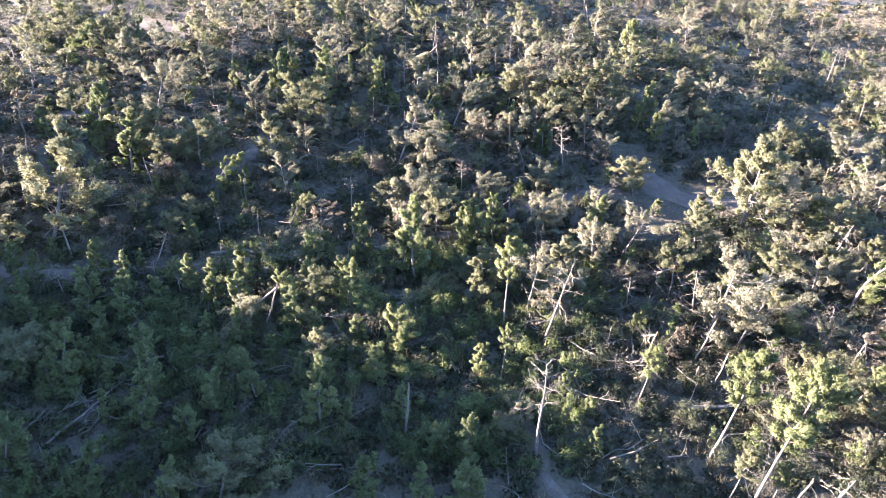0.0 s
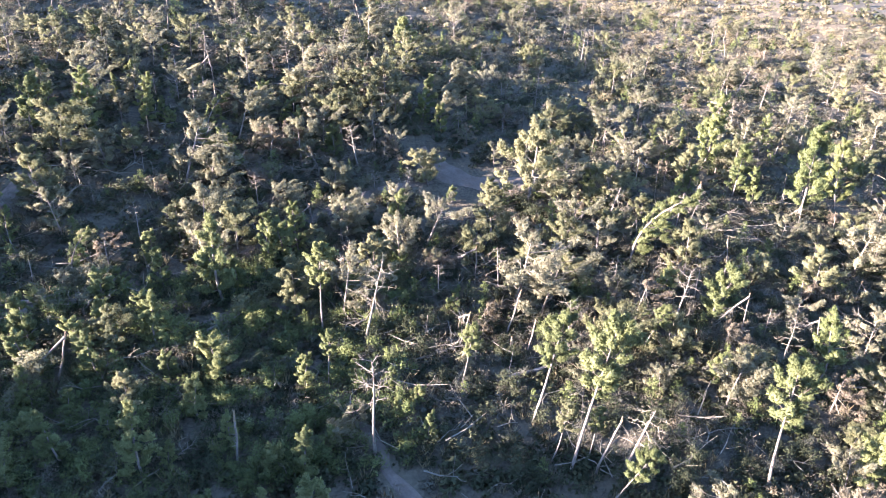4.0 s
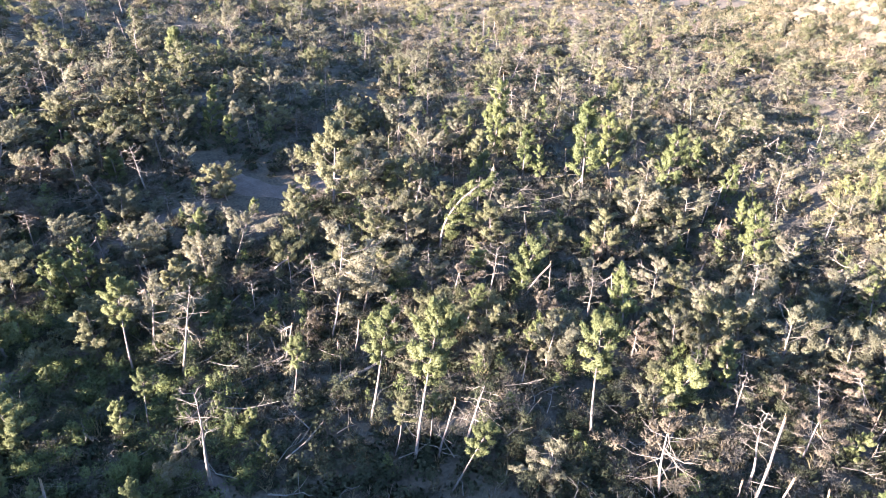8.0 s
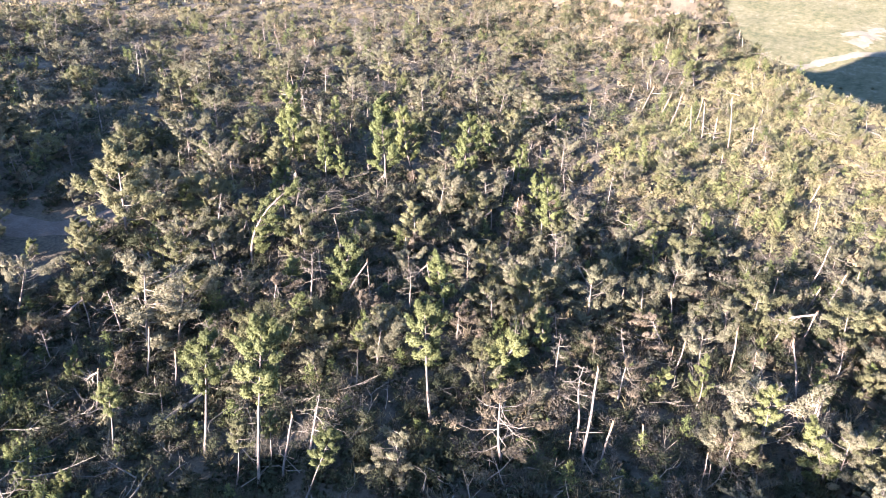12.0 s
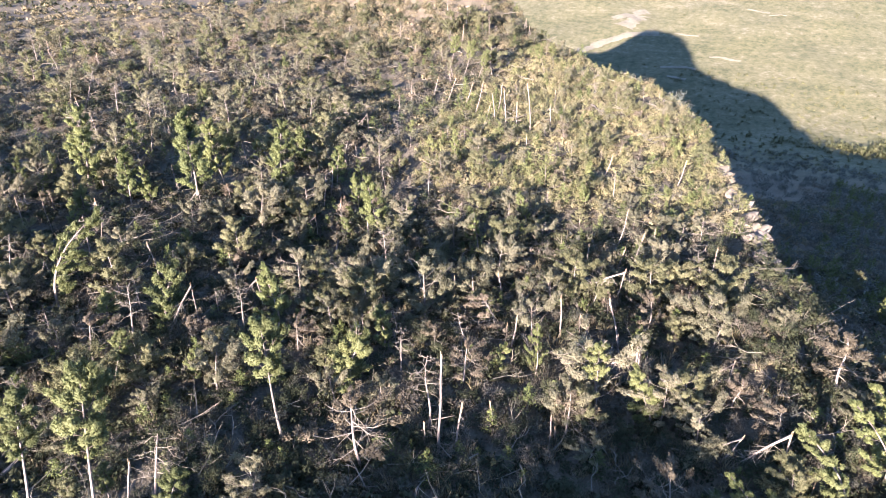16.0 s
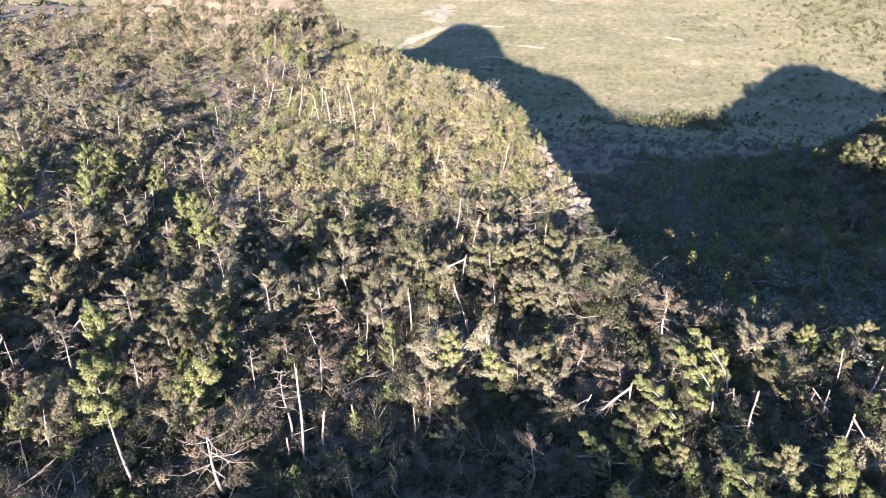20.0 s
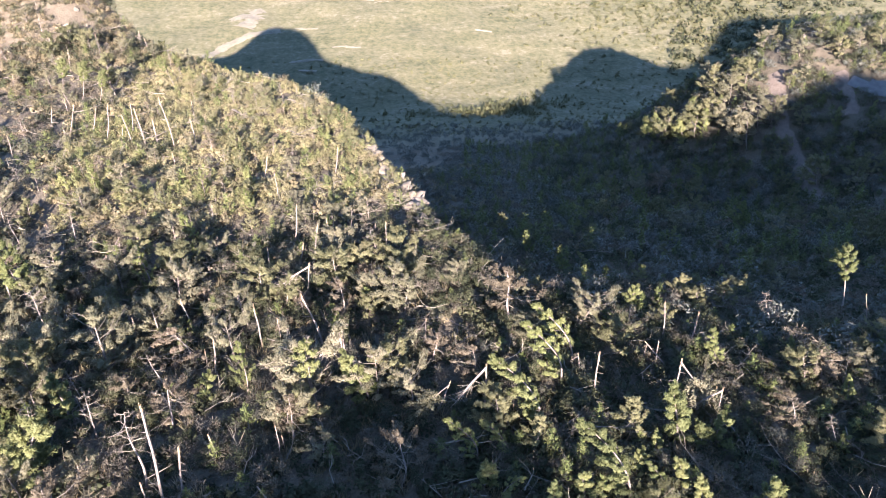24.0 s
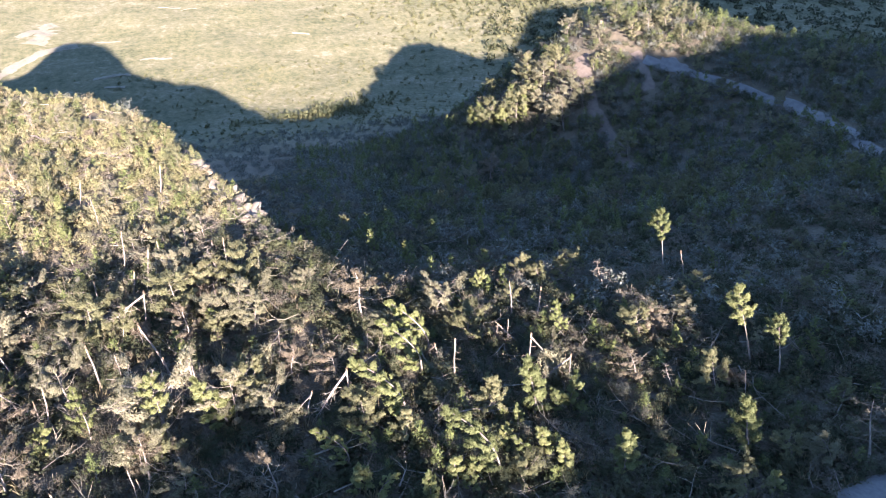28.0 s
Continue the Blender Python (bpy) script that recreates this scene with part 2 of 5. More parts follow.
def ground(x, y):
    x, y = np.asarray(x, float), np.asarray(y, float)
    top = -43 + 30 * hump(x, y, -60, 190, 80, 80) + 1.31 * hump(x, y, 163.0, 21.0, 34, 17, 0.75) + 2.16 * hump(x, y, 112, -5, 18, 12, 0.3)
    top = top + MOUND[0] * np.exp(-np.abs((x - MOUND[1]) / MOUND[3]) ** 2.6 / 2 - np.abs((y - MOUND[2]) / MOUND[4]) ** 3.4 / 2)
    slope = -42 - 0.32 * 18 * np.logaddexp(0, (x - 52) / 18)
    slope = -160 + 14 * np.logaddexp(0, (slope + 160) / 14)
    slope = slope + 40 * hump(x, y, 243, -178, 42, 30, 0.5) + 13 * hump(x, y, 222, -142, 26, 20, 0.4) - 12 * hump(x, y, 160, -112, 40, 34) - 5 * hump(x, y, 100, -66, 30, 26) + 16 * hump(x, y, 150, -215, 60, 40, 0.4)
    cut = smooth(-3, 16, x - rim(y))
    z = top * (1 - cut) + slope * cut
    z = z + (ridge(y) - z) * smooth(-26, -125, x) * smooth(170, 110, y)
    d = np.hypot(x - 60, y)
    z = z + 0.2 * np.minimum(np.maximum(0, x - 470), 650) + 0.16 * np.maximum(0, d - 1500)
    return EYE + z + rough_land(x, y)


def mesh_of(name, verts, faces, mat, smooth_shade=False):
    """A mesh from arrays; faces all of one size, or a list of arrays of faces."""
    faces = faces if isinstance(faces, list) else [faces]
    me = bpy.data.meshes.new(name)
    verts = np.asarray(verts, np.float32)
    loops = np.concatenate([np.asarray(f, np.int32).ravel() for f in faces])
    sizes = np.concatenate([np.full(len(f), np.shape(f)[1], np.int32) for f in faces])
    me.vertices.add(len(verts))
    me.vertices.foreach_set("co", verts.ravel())
    me.loops.add(len(loops))
    me.loops.foreach_set("vertex_index", loops)
    me.polygons.add(len(sizes))
    me.polygons.foreach_set("loop_start", (np.cumsum(sizes) - sizes).astype(np.int32))
    me.polygons.foreach_set("loop_total", sizes)
    me.polygons.foreach_set("use_smooth", np.full(len(sizes), smooth_shade))
    me.update(calc_edges=True)
    me.materials.append(mat)
    return me


def part(name, me, parent, label=""):
    ob = new(name, me)
    ob.parent = parent
    return tagged(ob, label) if label else ob


def stretched(n, fine, reach):
    u = np.linspace(-1, 1, n)
    k = math.asinh(reach / fine)
    return fine * np.sinh(k * u)


NX = 360
gx, gy = np.meshgrid(stretched(NX, 52, 4300) + 60, stretched(NX, 52, 4300) + 20)
idx = np.arange(NX * NX).reshape(NX, NX)
quads = np.stack([idx[:-1, :-1], idx[:-1, 1:], idx[1:, 1:], idx[1:, :-1]], -1).reshape(-1, 4)
land = new("ground", mesh_of("ground", np.stack([gx, gy, ground(gx, gy)], -1).reshape(-1, 3), quads, SOIL, True))
tagged(land, "stony brown forest floor falling away into a gorge", "ground", kind="structure")


def ribbon(name, pts, width, mat, label, category, lift=0.06, wobble=0.25):
    """A track laid on the land through the given points."""
    p = [Vector((*a, 0)) for a in pts]
    line = []
    for i in range(len(p) - 1):
        a, b, c, d = p[max(i - 1, 0)], p[i], p[i + 1], p[min(i + 2, len(p) - 1)]
        for k in range(14):
            t = k / 14
            line.append(0.5 * ((2 * b) + (c - a) * t + (2 * a - 5 * b + 4 * c - d) * t * t + (3 * b - a - 3 * c + d) * t ** 3))
    line.append(p[-1])
    rows = []
    for i, q in enumerate(line):
        t = (line[min(i + 1, len(line) - 1)] - line[max(i - 1, 0)]).normalized()
        s = Vector((-t.y, t.x, 0))
        w = width / 2 * (1 + wobble * noise.noise(q * 0.35))
        rows.append([q + s * w * f for f in (-1, -0.6, -0.2, 0.2, 0.6, 1)])
    v = np.array([[(q.x, q.y) for q in r] for r in rows])
    z = ground(v[..., 0], v[..., 1]) + lift
    z[:, 0] -= 0.25
    z[:, -1] -= 0.25
    v = np.concatenate([v, z[..., None]], -1)
    n, m = v.shape[:2]
    ids = np.arange(n * m).reshape(n, m)
    f = np.stack([ids[:-1, :-1], ids[1:, :-1], ids[1:, 1:], ids[:-1, 1:]], -1).reshape(-1, 4)
    ob = new(name, mesh_of(name, v.reshape(-1, 3), f, mat, True))
    TRACKS.append((v[:, m // 2, :2], width / 2))
    return tagged(ob, label, category, kind="structure")


TRACKS, STONY = [], [(27, 79, 6), (24, 72, 4)]      # open ground about the clearing
ribbon("dirt_track", [(-75, 50), (-52, 54), (-39, 56.7), (-30, 59.5), (-23.8, 60.4), (-17.7, 61.2), (-11.2, 63.9), (-5.3, 64.9), (3, 69), (13, 76), (24, 80)], 1.9, DIRT, "trodden dirt track through the wood", "track")
ribbon("clearing", [(24.0, 87), (25.5, 83.5), (27.5, 80.5), (31.5, 77.5), (36, 76)], 5.5, DIRT, "bare earth clearing among fallen pines", "clearing", wobble=0.5)
ribbon("bare_patch", [(-5, 56), (-1, 58.2), (3.4, 58.4), (6, 60)], 2.2, DIRT, "bare stony patch below the track", "bare earth", wobble=0.6)
ribbon("footpath", [(6.0, 41), (7.0, 38), (7.1, 35.9), (7.9, 33.8), (9.5, 30), (13, 24)], 1.6, DIRT, "narrow pale footpath going downhill", "path", wobble=0.5)
ribbon("spur_path", [(217.5, -145.5), (213.7, -143.8), (205.1, -140.9), (196.2, -137.4), (188.4, -136.8), (176.3, -133.8), (163.5, -128.9), (157, -125)], 4.6, DIRT, "reddish dirt path down the shaded spur", "path", lift=0.25)
ribbon("mountain_road", [(200, -160), (195.9, -162.5), (187, -167.8), (171.9, -170.5), (156.5, -169.9), (134.8, -164.5), (113.8, -154.1), (92.8, -140.1), (70, -132), (40, -115), (15, -88), (14, -66), (21.4, -49), (19.6, -40), (10, -33), (-8, -30)], 3.8, GRAVEL, "pale gravel mountain road round the spur", "road", wobble=0.06, lift=0.7)
ribbon("knoll_path", [(96, 15), (98.8, 12.2), (101.7, 9.7), (105, 6)], 1.6, DIRT, "pale strip of bare ground on the knoll", "path", wobble=0.4)

ribbon("valley_road", [(550, 131), (558, 119), (565, 108.5), (589, 93.5), (605, 76), (613, 62), (616, 50)], 8, PALE, "pale track along the sunlit valley side", "track", wobble=0.5, lift=0.5)
ribbon("valley_field", [(640, 92), (647, 83), (655, 75), (662, 66)], 10, PALE, "pale ploughed terrace field in the valley", "field", wobble=0.2, lift=0.6)
ribbon("bare_bank", [(-57, 123), (-48.9, 116), (-42, 114.5), (-35.8, 117)], 5.0, DIRT, "bare reddish-brown bank above the wood", "bank", wobble=0.6)
ribbon("bare_patch", [(-27, 75.5), (-23.7, 78.7), (-22, 83)], 3.5, DIRT, "bare brown soil between fallen pines", "bare earth", wobble=0.6)
ribbon("bare_patch", [(-50, 83), (-46.2, 86), (-42, 85)], 3.5, DIRT, "bare brown soil between the pines", "bare earth", wobble=0.6)
ribbon("lay_by", [(196, -163.5), (192, -166), (187.5, -168)], 5.5, GRAVEL, "pale gravel lay-by at the bend of the mountain road", "lay-by", lift=0.74, wobble=0.5)
rng = random.Random(41)
for k in range(12):
    tx, ty, tl = rng.uniform(500, 760), rng.uniform(-190, 110), rng.uniform(5, 16)
    ribbon("terrace", [(tx - 2, ty - tl), (tx, ty), (tx + rng.uniform(-3, 3), ty + tl)], rng.uniform(1.5, 3.5), PALE, "pale eroded terrace edge on the valley side", "terrace", wobble=0.7, lift=0.4)
ribbon("valley_outcrop", [(621, 80), (628, 77), (638, 75), (650, 71)], 13, PALE, "pale bare outcrop on the valley side", "outcrop", wobble=0.9, lift=0.5)
ribbon("bare_bank", [(205, -159), (200, -158), (194, -156.5), (188, -154)], 4, DIRT, "bare reddish earth bank beside the mountain road", "bank", wobble=0.7, lift=0.25)


def clear(x, y):
    """True off the tracks."""
    ok = np.ones(np.shape(x), bool)
    for cx, cy, r in STONY:
        ok &= np.hypot(x - cx, y - cy) > r * (0.7 + 0.6 * np.abs(np.sin(x * 1.7 + y * 2.3)))
    for line, half in TRACKS:
        near = (x > line[:, 0].min() - half) & (x < line[:, 0].max() + half) & (y > line[:, 1].min() - half) & (y < line[:, 1].max() + half) & ok
        if np.ndim(x) == 0:
            ok = ok & (not near or bool((np.hypot(line[::2, 0] - x, line[::2, 1] - y) > half).all()))
        elif near.any():
            ok[near] = (np.hypot(x[near][:, None] - line[None, ::2, 0], y[near][:, None] - line[None, ::2, 1]) > half).all(1)
    return ok


# ---- building blocks of plants ----
def tube(path, radii, sides=6, spikes=0.0):
    """A tapered limb along a path; spikes splinter its far end."""
    path = [Vector(p) for p in path]
    verts, faces = [], []
    for i, p in enumerate(path):
        t = (path[min(i + 1, len(path) - 1)] - path[max(i - 1, 0)]).normalized()
        a = t.orthogonal().normalized()
        b = t.cross(a)
        for k in range(sides):
            w = 2 * math.pi * k / sides
            q = p + (a * math.cos(w) + b * math.sin(w)) * radii[i]
            if spikes and i == len(path) - 1:
                q += t * random.uniform(0, spikes) * (1.0 if k % 2 else 0.2)
            verts.append(tuple(q))
    for i in range(len(path) - 1):
        for k in range(sides):
            j = (k + 1) % sides
            faces.append((i * sides + k, i * sides + j, (i + 1) * sides + j, (i + 1) * sides + k))
    cap = len(path) - 1
    verts.append(tuple(path[-1]))
    faces += [(cap * sides + k, cap * sides + (k + 1) % sides, len(verts) - 1, len(verts) - 1) for k in range(sides)]
    return np.array(verts), np.array(faces)


def joined(pieces):
    verts, faces, n = [], [], 0
    for v, f in pieces:
        verts.append(v)
        faces.append(f + n)
        n += len(v)
    verts, faces = np.concatenate(verts), np.concatenate(faces)
    tri = faces[:, 2] == faces[:, 3]
    out = [faces[~tri]] + ([faces[tri][:, :3]] if tri.any() else [])
    return verts, [f for f in out if len(f)]


def shade_out(me, normals):
    """Free normals at the points, so that leaves take the light as soft tufts."""
    spot = me.attributes.new("custom_normal", "FLOAT_VECTOR", "POINT")
    spot.data.foreach_set("vector", np.asarray(normals, np.float32).ravel())
    me.update()
    return me


def leaf_normals(verts, outs, each, soft=0.58):
    """The flats of the leaves leant to the way out of their tuft."""
    o = np.asarray(outs, float)
    o = o / (np.linalg.norm(o, axis=1, keepdims=True) + 1e-9)
    v = verts.reshape(-1, 3, 3)
    flat = np.cross(v[:, 1] - v[:, 0], v[:, 2] - v[:, 0])
    flat /= np.linalg.norm(flat, axis=1, keepdims=True) + 1e-12
    n = np.repeat(o, each, 0) * soft + flat * (1 - soft)
    n /= np.linalg.norm(n, axis=1, keepdims=True) + 1e-9
    return np.repeat(n, 3, 0)


def blades(points, ways, size, each, rng, spray=0.8, width=0.3, faces=None):
    """Sprays of pointed leaves: at each point some slivers that fan out along its way, and turn their flats to the way of faces."""
    p = np.repeat(np.asarray(points, float), each, 0)
    d = np.repeat(np.asarray(ways, float), each, 0)
    d = d / (np.linalg.norm(d, axis=1, keepdims=True) + 1e-9) + rng.normal(0, spray, p.shape)
    d /= np.linalg.norm(d, axis=1, keepdims=True) + 1e-9
    flat = rng.normal(0, 1, p.shape) if faces is None else np.repeat(np.asarray(faces, float), each, 0) + rng.normal(0, 0.7, p.shape)
    s = np.cross(d, flat)
    s /= np.linalg.norm(s, axis=1, keepdims=True) + 1e-9
    size = np.repeat(np.broadcast_to(size, (len(points),)), each) * rng.uniform(0.6, 1.35, len(p))
    ln, w = (d * size[:, None]), s * (size * width / 2)[:, None]
    if faces is not None:
        w = w * np.sign(np.einsum("ij,ij->i", np.cross(ln, w), flat) + 1e-12)[:, None]
    v = np.stack([p - ln * 0.1 - w, p + ln, p - ln * 0.1 + w], 1).reshape(-1, 3)
    return v, np.arange(len(v)).reshape(-1, 3)


# ---- kinds of trees ----
KINDS = {}


def tuft_leaves(centres, radii, ways, axis, per, size, rng, flat=0.8, width=0.34, lay=0.6):
    """Needles in tufts: each a small ball of slivers, drawn out along its twig; lay: how far they lie over the ball, not out of it; axis: the point of the trunk that it grows from."""
    c, w, ax = (np.asarray(q, float) for q in (centres, ways, axis))
    w = w / (np.linalg.norm(w, axis=1, keepdims=True) + 1e-9)
    r = np.asarray(radii, float)
    u = rng.normal(0, 1, (len(c), per, 3))
    u /= np.linalg.norm(u, axis=2, keepdims=True)
    lump = 1 + 0.3 * np.sin(u[..., 0] * 3.1 + np.arange(len(c))[:, None]) * np.sin(u[..., 1] * 2.7 + 1)
    p = u * np.array([1, 1, flat]) * (lump * rng.uniform(0.25, 1.0, u.shape[:2]) ** 0.6)[..., None]
    p = p + w[:, None] * (0.8 * np.einsum("ijk,ik->ij", u, w))[..., None]
    p = (c[:, None] + p * r[:, None, None]).reshape(-1, 3)
    over = np.cross(u, rng.normal(0, 1, u.shape))
    d = (u * 0.5 + w[:, None] * 0.9 + np.array([0, 0, 0.25])).reshape(-1, 3) * (1 - lay) + over.reshape(-1, 3) * lay
    away = c - ax
    away /= np.linalg.norm(away, axis=1, keepdims=True) + 1e-9
    o = (u * 0.7 + away[:, None] * 0.65 + np.array([0, 0, 0.12])).reshape(-1, 3)
    v, f = blades(p, d, np.repeat(size * (0.6 + 1.4 * r), per), 1, rng, 0.4, width, o)
    return v, f, leaf_normals(v, o, 1)


def tufts_of(centres, radii, ways, axis, mat, per, size, rng):
    v, f, n = tuft_leaves(centres, radii, ways, axis, per, size, rng, width=0.42)
    return shade_out(mesh_of("foliage", v, f, mat, True), n)


def pine(name, label, seed, h, bare, spread, foliage, tufts=420, bend=0.0, comb=0.0, profile="cone", size=0.185, dead=0.0, trunk_r=0.13, each=105, group="pines on the slope", pitch=(0.35, 1.0)):
    """A pine: trunk, branches and needles. bare: the share of trunk without branches; bend and comb: how far trunk and branches go with the wind (+x)."""
    random.seed(seed)
    rng = np.random.default_rng(seed)
    top = tagged(new(name), label, "tree", group)
    steps = 9
    wave = random.uniform(-0.35, 0.35)

    def at(t):
        return Vector((bend * h * t ** 2.2 + wave * math.sin(t * 5), 0.7 * wave * math.sin(t * 4 + 1), h * t * (1 - 0.25 * bend * t)))

    path = [at(i / steps) for i in range(steps + 1)]
    path[0].z -= 0.5
    part("trunk", mesh_of("trunk", *joined([tube(path, [0.72 * trunk_r * (1.1 - i / steps) + 0.015 for i in range(steps + 1)], 6)]), BARK, True), top)
    limbs, centres, radii, ways, axis = [], [], [], [], []
    n = int(9 + h * 1.9)
    twigs = max(4, round(tufts / (7.0 * n)))
    ball = (0.06 * spread + 0.16) * (0.72 if bend > 0.4 else 1.0)

    def tuft(q, way, fat, root):
        centres.append(q), radii.append(ball * fat), ways.append(way), axis.append(root)

    for i in range(n):
        t = bare + (1 - bare) * (i + random.random()) / n
        u = (t - bare) / (1 - bare)
        shape = {"cone": 0.22 + 0.78 * (1 - u) ** 0.8 * min(1, 0.35 + u * 3), "round": math.sin(math.pi * min(0.98, 0.12 + 0.84 * u)) ** 0.7, "flat": 0.35 + 0.65 * u ** 0.6 * (1.0 if u < 0.85 else 0.8)}[profile]
        ln = spread * shape * random.choice((0.5, 0.8, 1.0, 1.1, 1.35)) * random.uniform(0.85, 1.15)
        w = i * 2.4 + random.uniform(-0.6, 0.6)
        d = Vector((math.cos(w) + comb, math.sin(w), random.uniform(*pitch) * (0.55 + 0.6 * u) - 0.25 * comb)).normalized()
        a = at(t)
        mid = a + d * ln * 0.5 - Vector((0, 0, 0.05 * ln))
        end = a + d * ln + Vector((comb * 0.2 * ln, 0, 0.12 * ln))
        root = a - Vector((0, 0, 0.6))
        limbs.append(tube([a, mid, end], [0.042, 0.027, 0.009], 3))
        gone = random.random() < dead
        for k in range(twigs + (2 if gone else 0)):
            f = random.uniform(0.3, 0.98)
            q = a.lerp(mid, f * 2) if f < 0.5 else mid.lerp(end, f * 2 - 1)
            out = (d + Vector((random.gauss(0, 0.55), random.gauss(0, 0.55), random.gauss(0.15, 0.35)))).normalized()
            tip = q + out * ln * random.uniform(0.16, 0.42)
            limbs.append(tube([q, tip], [0.017, 0.006], 3))
            if gone:
                limbs.append(tube([q.lerp(tip, 0.5), tip + Vector((random.gauss(0, 0.2), random.gauss(0, 0.2), random.gauss(0, 0.15))) * ln * 0.4], [0.011, 0.005], 3))
            elif random.random() > 0.5 * dead:
                tuft(tip, out + Vector((comb * 0.8, 0, 0.2)), random.uniform(0.65, 1.25) * (0.6 + 0.4 * shape), root)
        if not gone:
            tuft(end, d + Vector((comb * 0.8, 0, 0.25)), random.uniform(0.8, 1.2) * (0.65 + 0.35 * shape), root)
    limbs.append(tube([at(bare + (1 - bare) * k / 8) for k in range(9)], [0.014] * 9, 3))
    for k in range(4):
        tuft(at(1.0) + Vector((random.gauss(0, 0.14), random.gauss(0, 0.14), 0.25 - 0.28 * k)), Vector((comb + bend, 0, 1)), 0.5 + 0.12 * k, at(0.85))
    part("branching", mesh_of("branching", *joined(limbs), LIMB if foliage in (FRESH, MOSS) else TWIG, True), top)
    part("foliage", tufts_of(centres, radii, ways, axis, foliage, each, size, rng), top)
    return top


def bare_limbs(a, way, ln, r, depth, out, droop=0.0):
    """A leafless branch that forks."""
    way = Vector(way).normalized()
    mid = a + way * ln * 0.5 + Vector((random.gauss(0, 0.06), random.gauss(0, 0.06), random.gauss(0, 0.06))) * ln
    end = a + way * ln + Vector((0, 0, -droop * ln)) + Vector((random.gauss(0, 0.1), random.gauss(0, 0.1), random.gauss(0, 0.08))) * ln
    out.append(tube([a, mid, end], [r, r * 0.75, r * 0.35], 3))
    if depth:
        for k in range(3 if depth > 1 else 4):
            q = mid.lerp(end, random.uniform(-0.4, 1.0))
            w = way + Vector((random.gauss(0, 0.6), random.gauss(0, 0.6), random.gauss(0.1, 0.45)))
            bare_limbs(q, w, ln * random.uniform(0.4, 0.62), r * 0.5, depth - 1, out, droop)


def snag(name, label, seed, h, spread, group="dead pines", comb=0.0, droop=0.0, start=0.4):
    """A dead standing pine, leafless."""
    random.seed(seed)
    top = tagged(new(name), label, "dead tree", group)
    wave = random.uniform(-0.35, 0.35)
    path = [Vector((wave * math.sin(i * 0.9), 0.3 * wave * i * 0.4, h * i / 7)) for i in range(8)]
    path[0].z -= 0.5
    part("trunk", mesh_of("trunk", *joined([tube(path, [0.12 * (1.05 - i / 7) + 0.02 for i in range(8)], 6)]), BARK, True), top)
    out = []
    for i in range(15):
        t = start + (1 - start) * (i + random.random()) / 15
        w = i * 2.4
        bare_limbs(Vector((wave * math.sin(t * 6.3), 0.84 * wave * t, h * t)), (math.cos(w) + comb, math.sin(w), random.uniform(-0.1, 0.6) - droop), spread * (1.15 - 0.6 * t) * random.uniform(0.6, 1.1), 0.04, 2, out, droop)
    out.append(tube(path[2:], [0.015] * 6, 3))
    part("branching", mesh_of("branching", *joined(out), TWIG, True), top)
    return top


def broken(name, label, seed, h, hang=0.0, foliage=None, group="snapped trunks", lean=0.0):
    """A trunk snapped off, its splintered end pale; hang: the length of the top that folds down from the break."""
    random.seed(seed)
    rng = np.random.default_rng(seed)
    top = tagged(new(name), label, "broken tree", group)
    path = [Vector((lean * h * (i / 5) ** 1.5, 0.05 * math.sin(i * 1.7), h * i / 5)) for i in range(6)]
    path[0].z -= 0.5
    tip = path[-1]
    shards = [tube([tip + Vector((math.cos(w) * 0.04, math.sin(w) * 0.04, -0.5)), tip + Vector((math.cos(w) * 0.06, math.sin(w) * 0.06, random.uniform(0.15, 0.7)))], [0.05, 0.012], 4) for w in (0.3, 1.5, 2.4, 3.7, 5.1)]
    part("splintered_end", mesh_of("splintered_end", *joined(shards), RAW), top, "pale splintered break")
    stubs = []
    for k in range(5):
        w = random.uniform(0, 6.28)
        stubs.append(tube([path[2 + k % 3], path[2 + k % 3] + Vector((math.cos(w), math.sin(w), 0.2)) * random.uniform(0.4, 1.1)], [0.035, 0.012], 3))
    part("trunk", mesh_of("trunk", *joined([tube(path, [0.1, 0.092, 0.085, 0.08, 0.075, 0.07], 6)] + stubs), BARK, True), top)
    if hang:
        w = random.uniform(0, 6.28)
        out = Vector((math.cos(w), math.sin(w), 0))
        a = tip + Vector((0, 0, 0.1))
        end = a + out * hang * 0.75 + Vector((0, 0, -min(h * 0.85, hang * 0.7)))
        part("hanging_top", mesh_of("hanging_top", *joined([tube([a, a.lerp(end, 0.5) + Vector((0, 0, 0.2)), end], [0.13, 0.1, 0.04], 6)]), BARK, True), top, "folded-over trunk top")
        limbs, pts, ways, roots = [], [], [], []
        for k in range(26):
            q = a.lerp(end, random.uniform(0.3, 1.0))
            d = (out * 0.7 + Vector((random.gauss(0, 0.7), random.gauss(0, 0.7), random.gauss(-0.35, 0.5)))).normalized()
            e = q + d * random.uniform(0.7, 1.7) * hang / 4
            limbs.append(tube([q, q.lerp(e, 0.5), e], [0.03, 0.02, 0.006], 3))
            for j in range(3):
                pts.append(q.lerp(e, 0.45 + 0.3 * j) + Vector((random.gauss(0, 0.12), random.gauss(0, 0.12), random.gauss(0, 0.12))))
                ways.append(d + Vector((0, 0, -0.4)))
                roots.append(q)
        part("branching", mesh_of("branching", *joined(limbs), TWIG), top)
        if foliage:
            part("foliage", tufts_of(pts, rng.uniform(0.2, 0.36, len(pts)), ways, roots, foliage, 70, 0.2, rng), top)
    return top


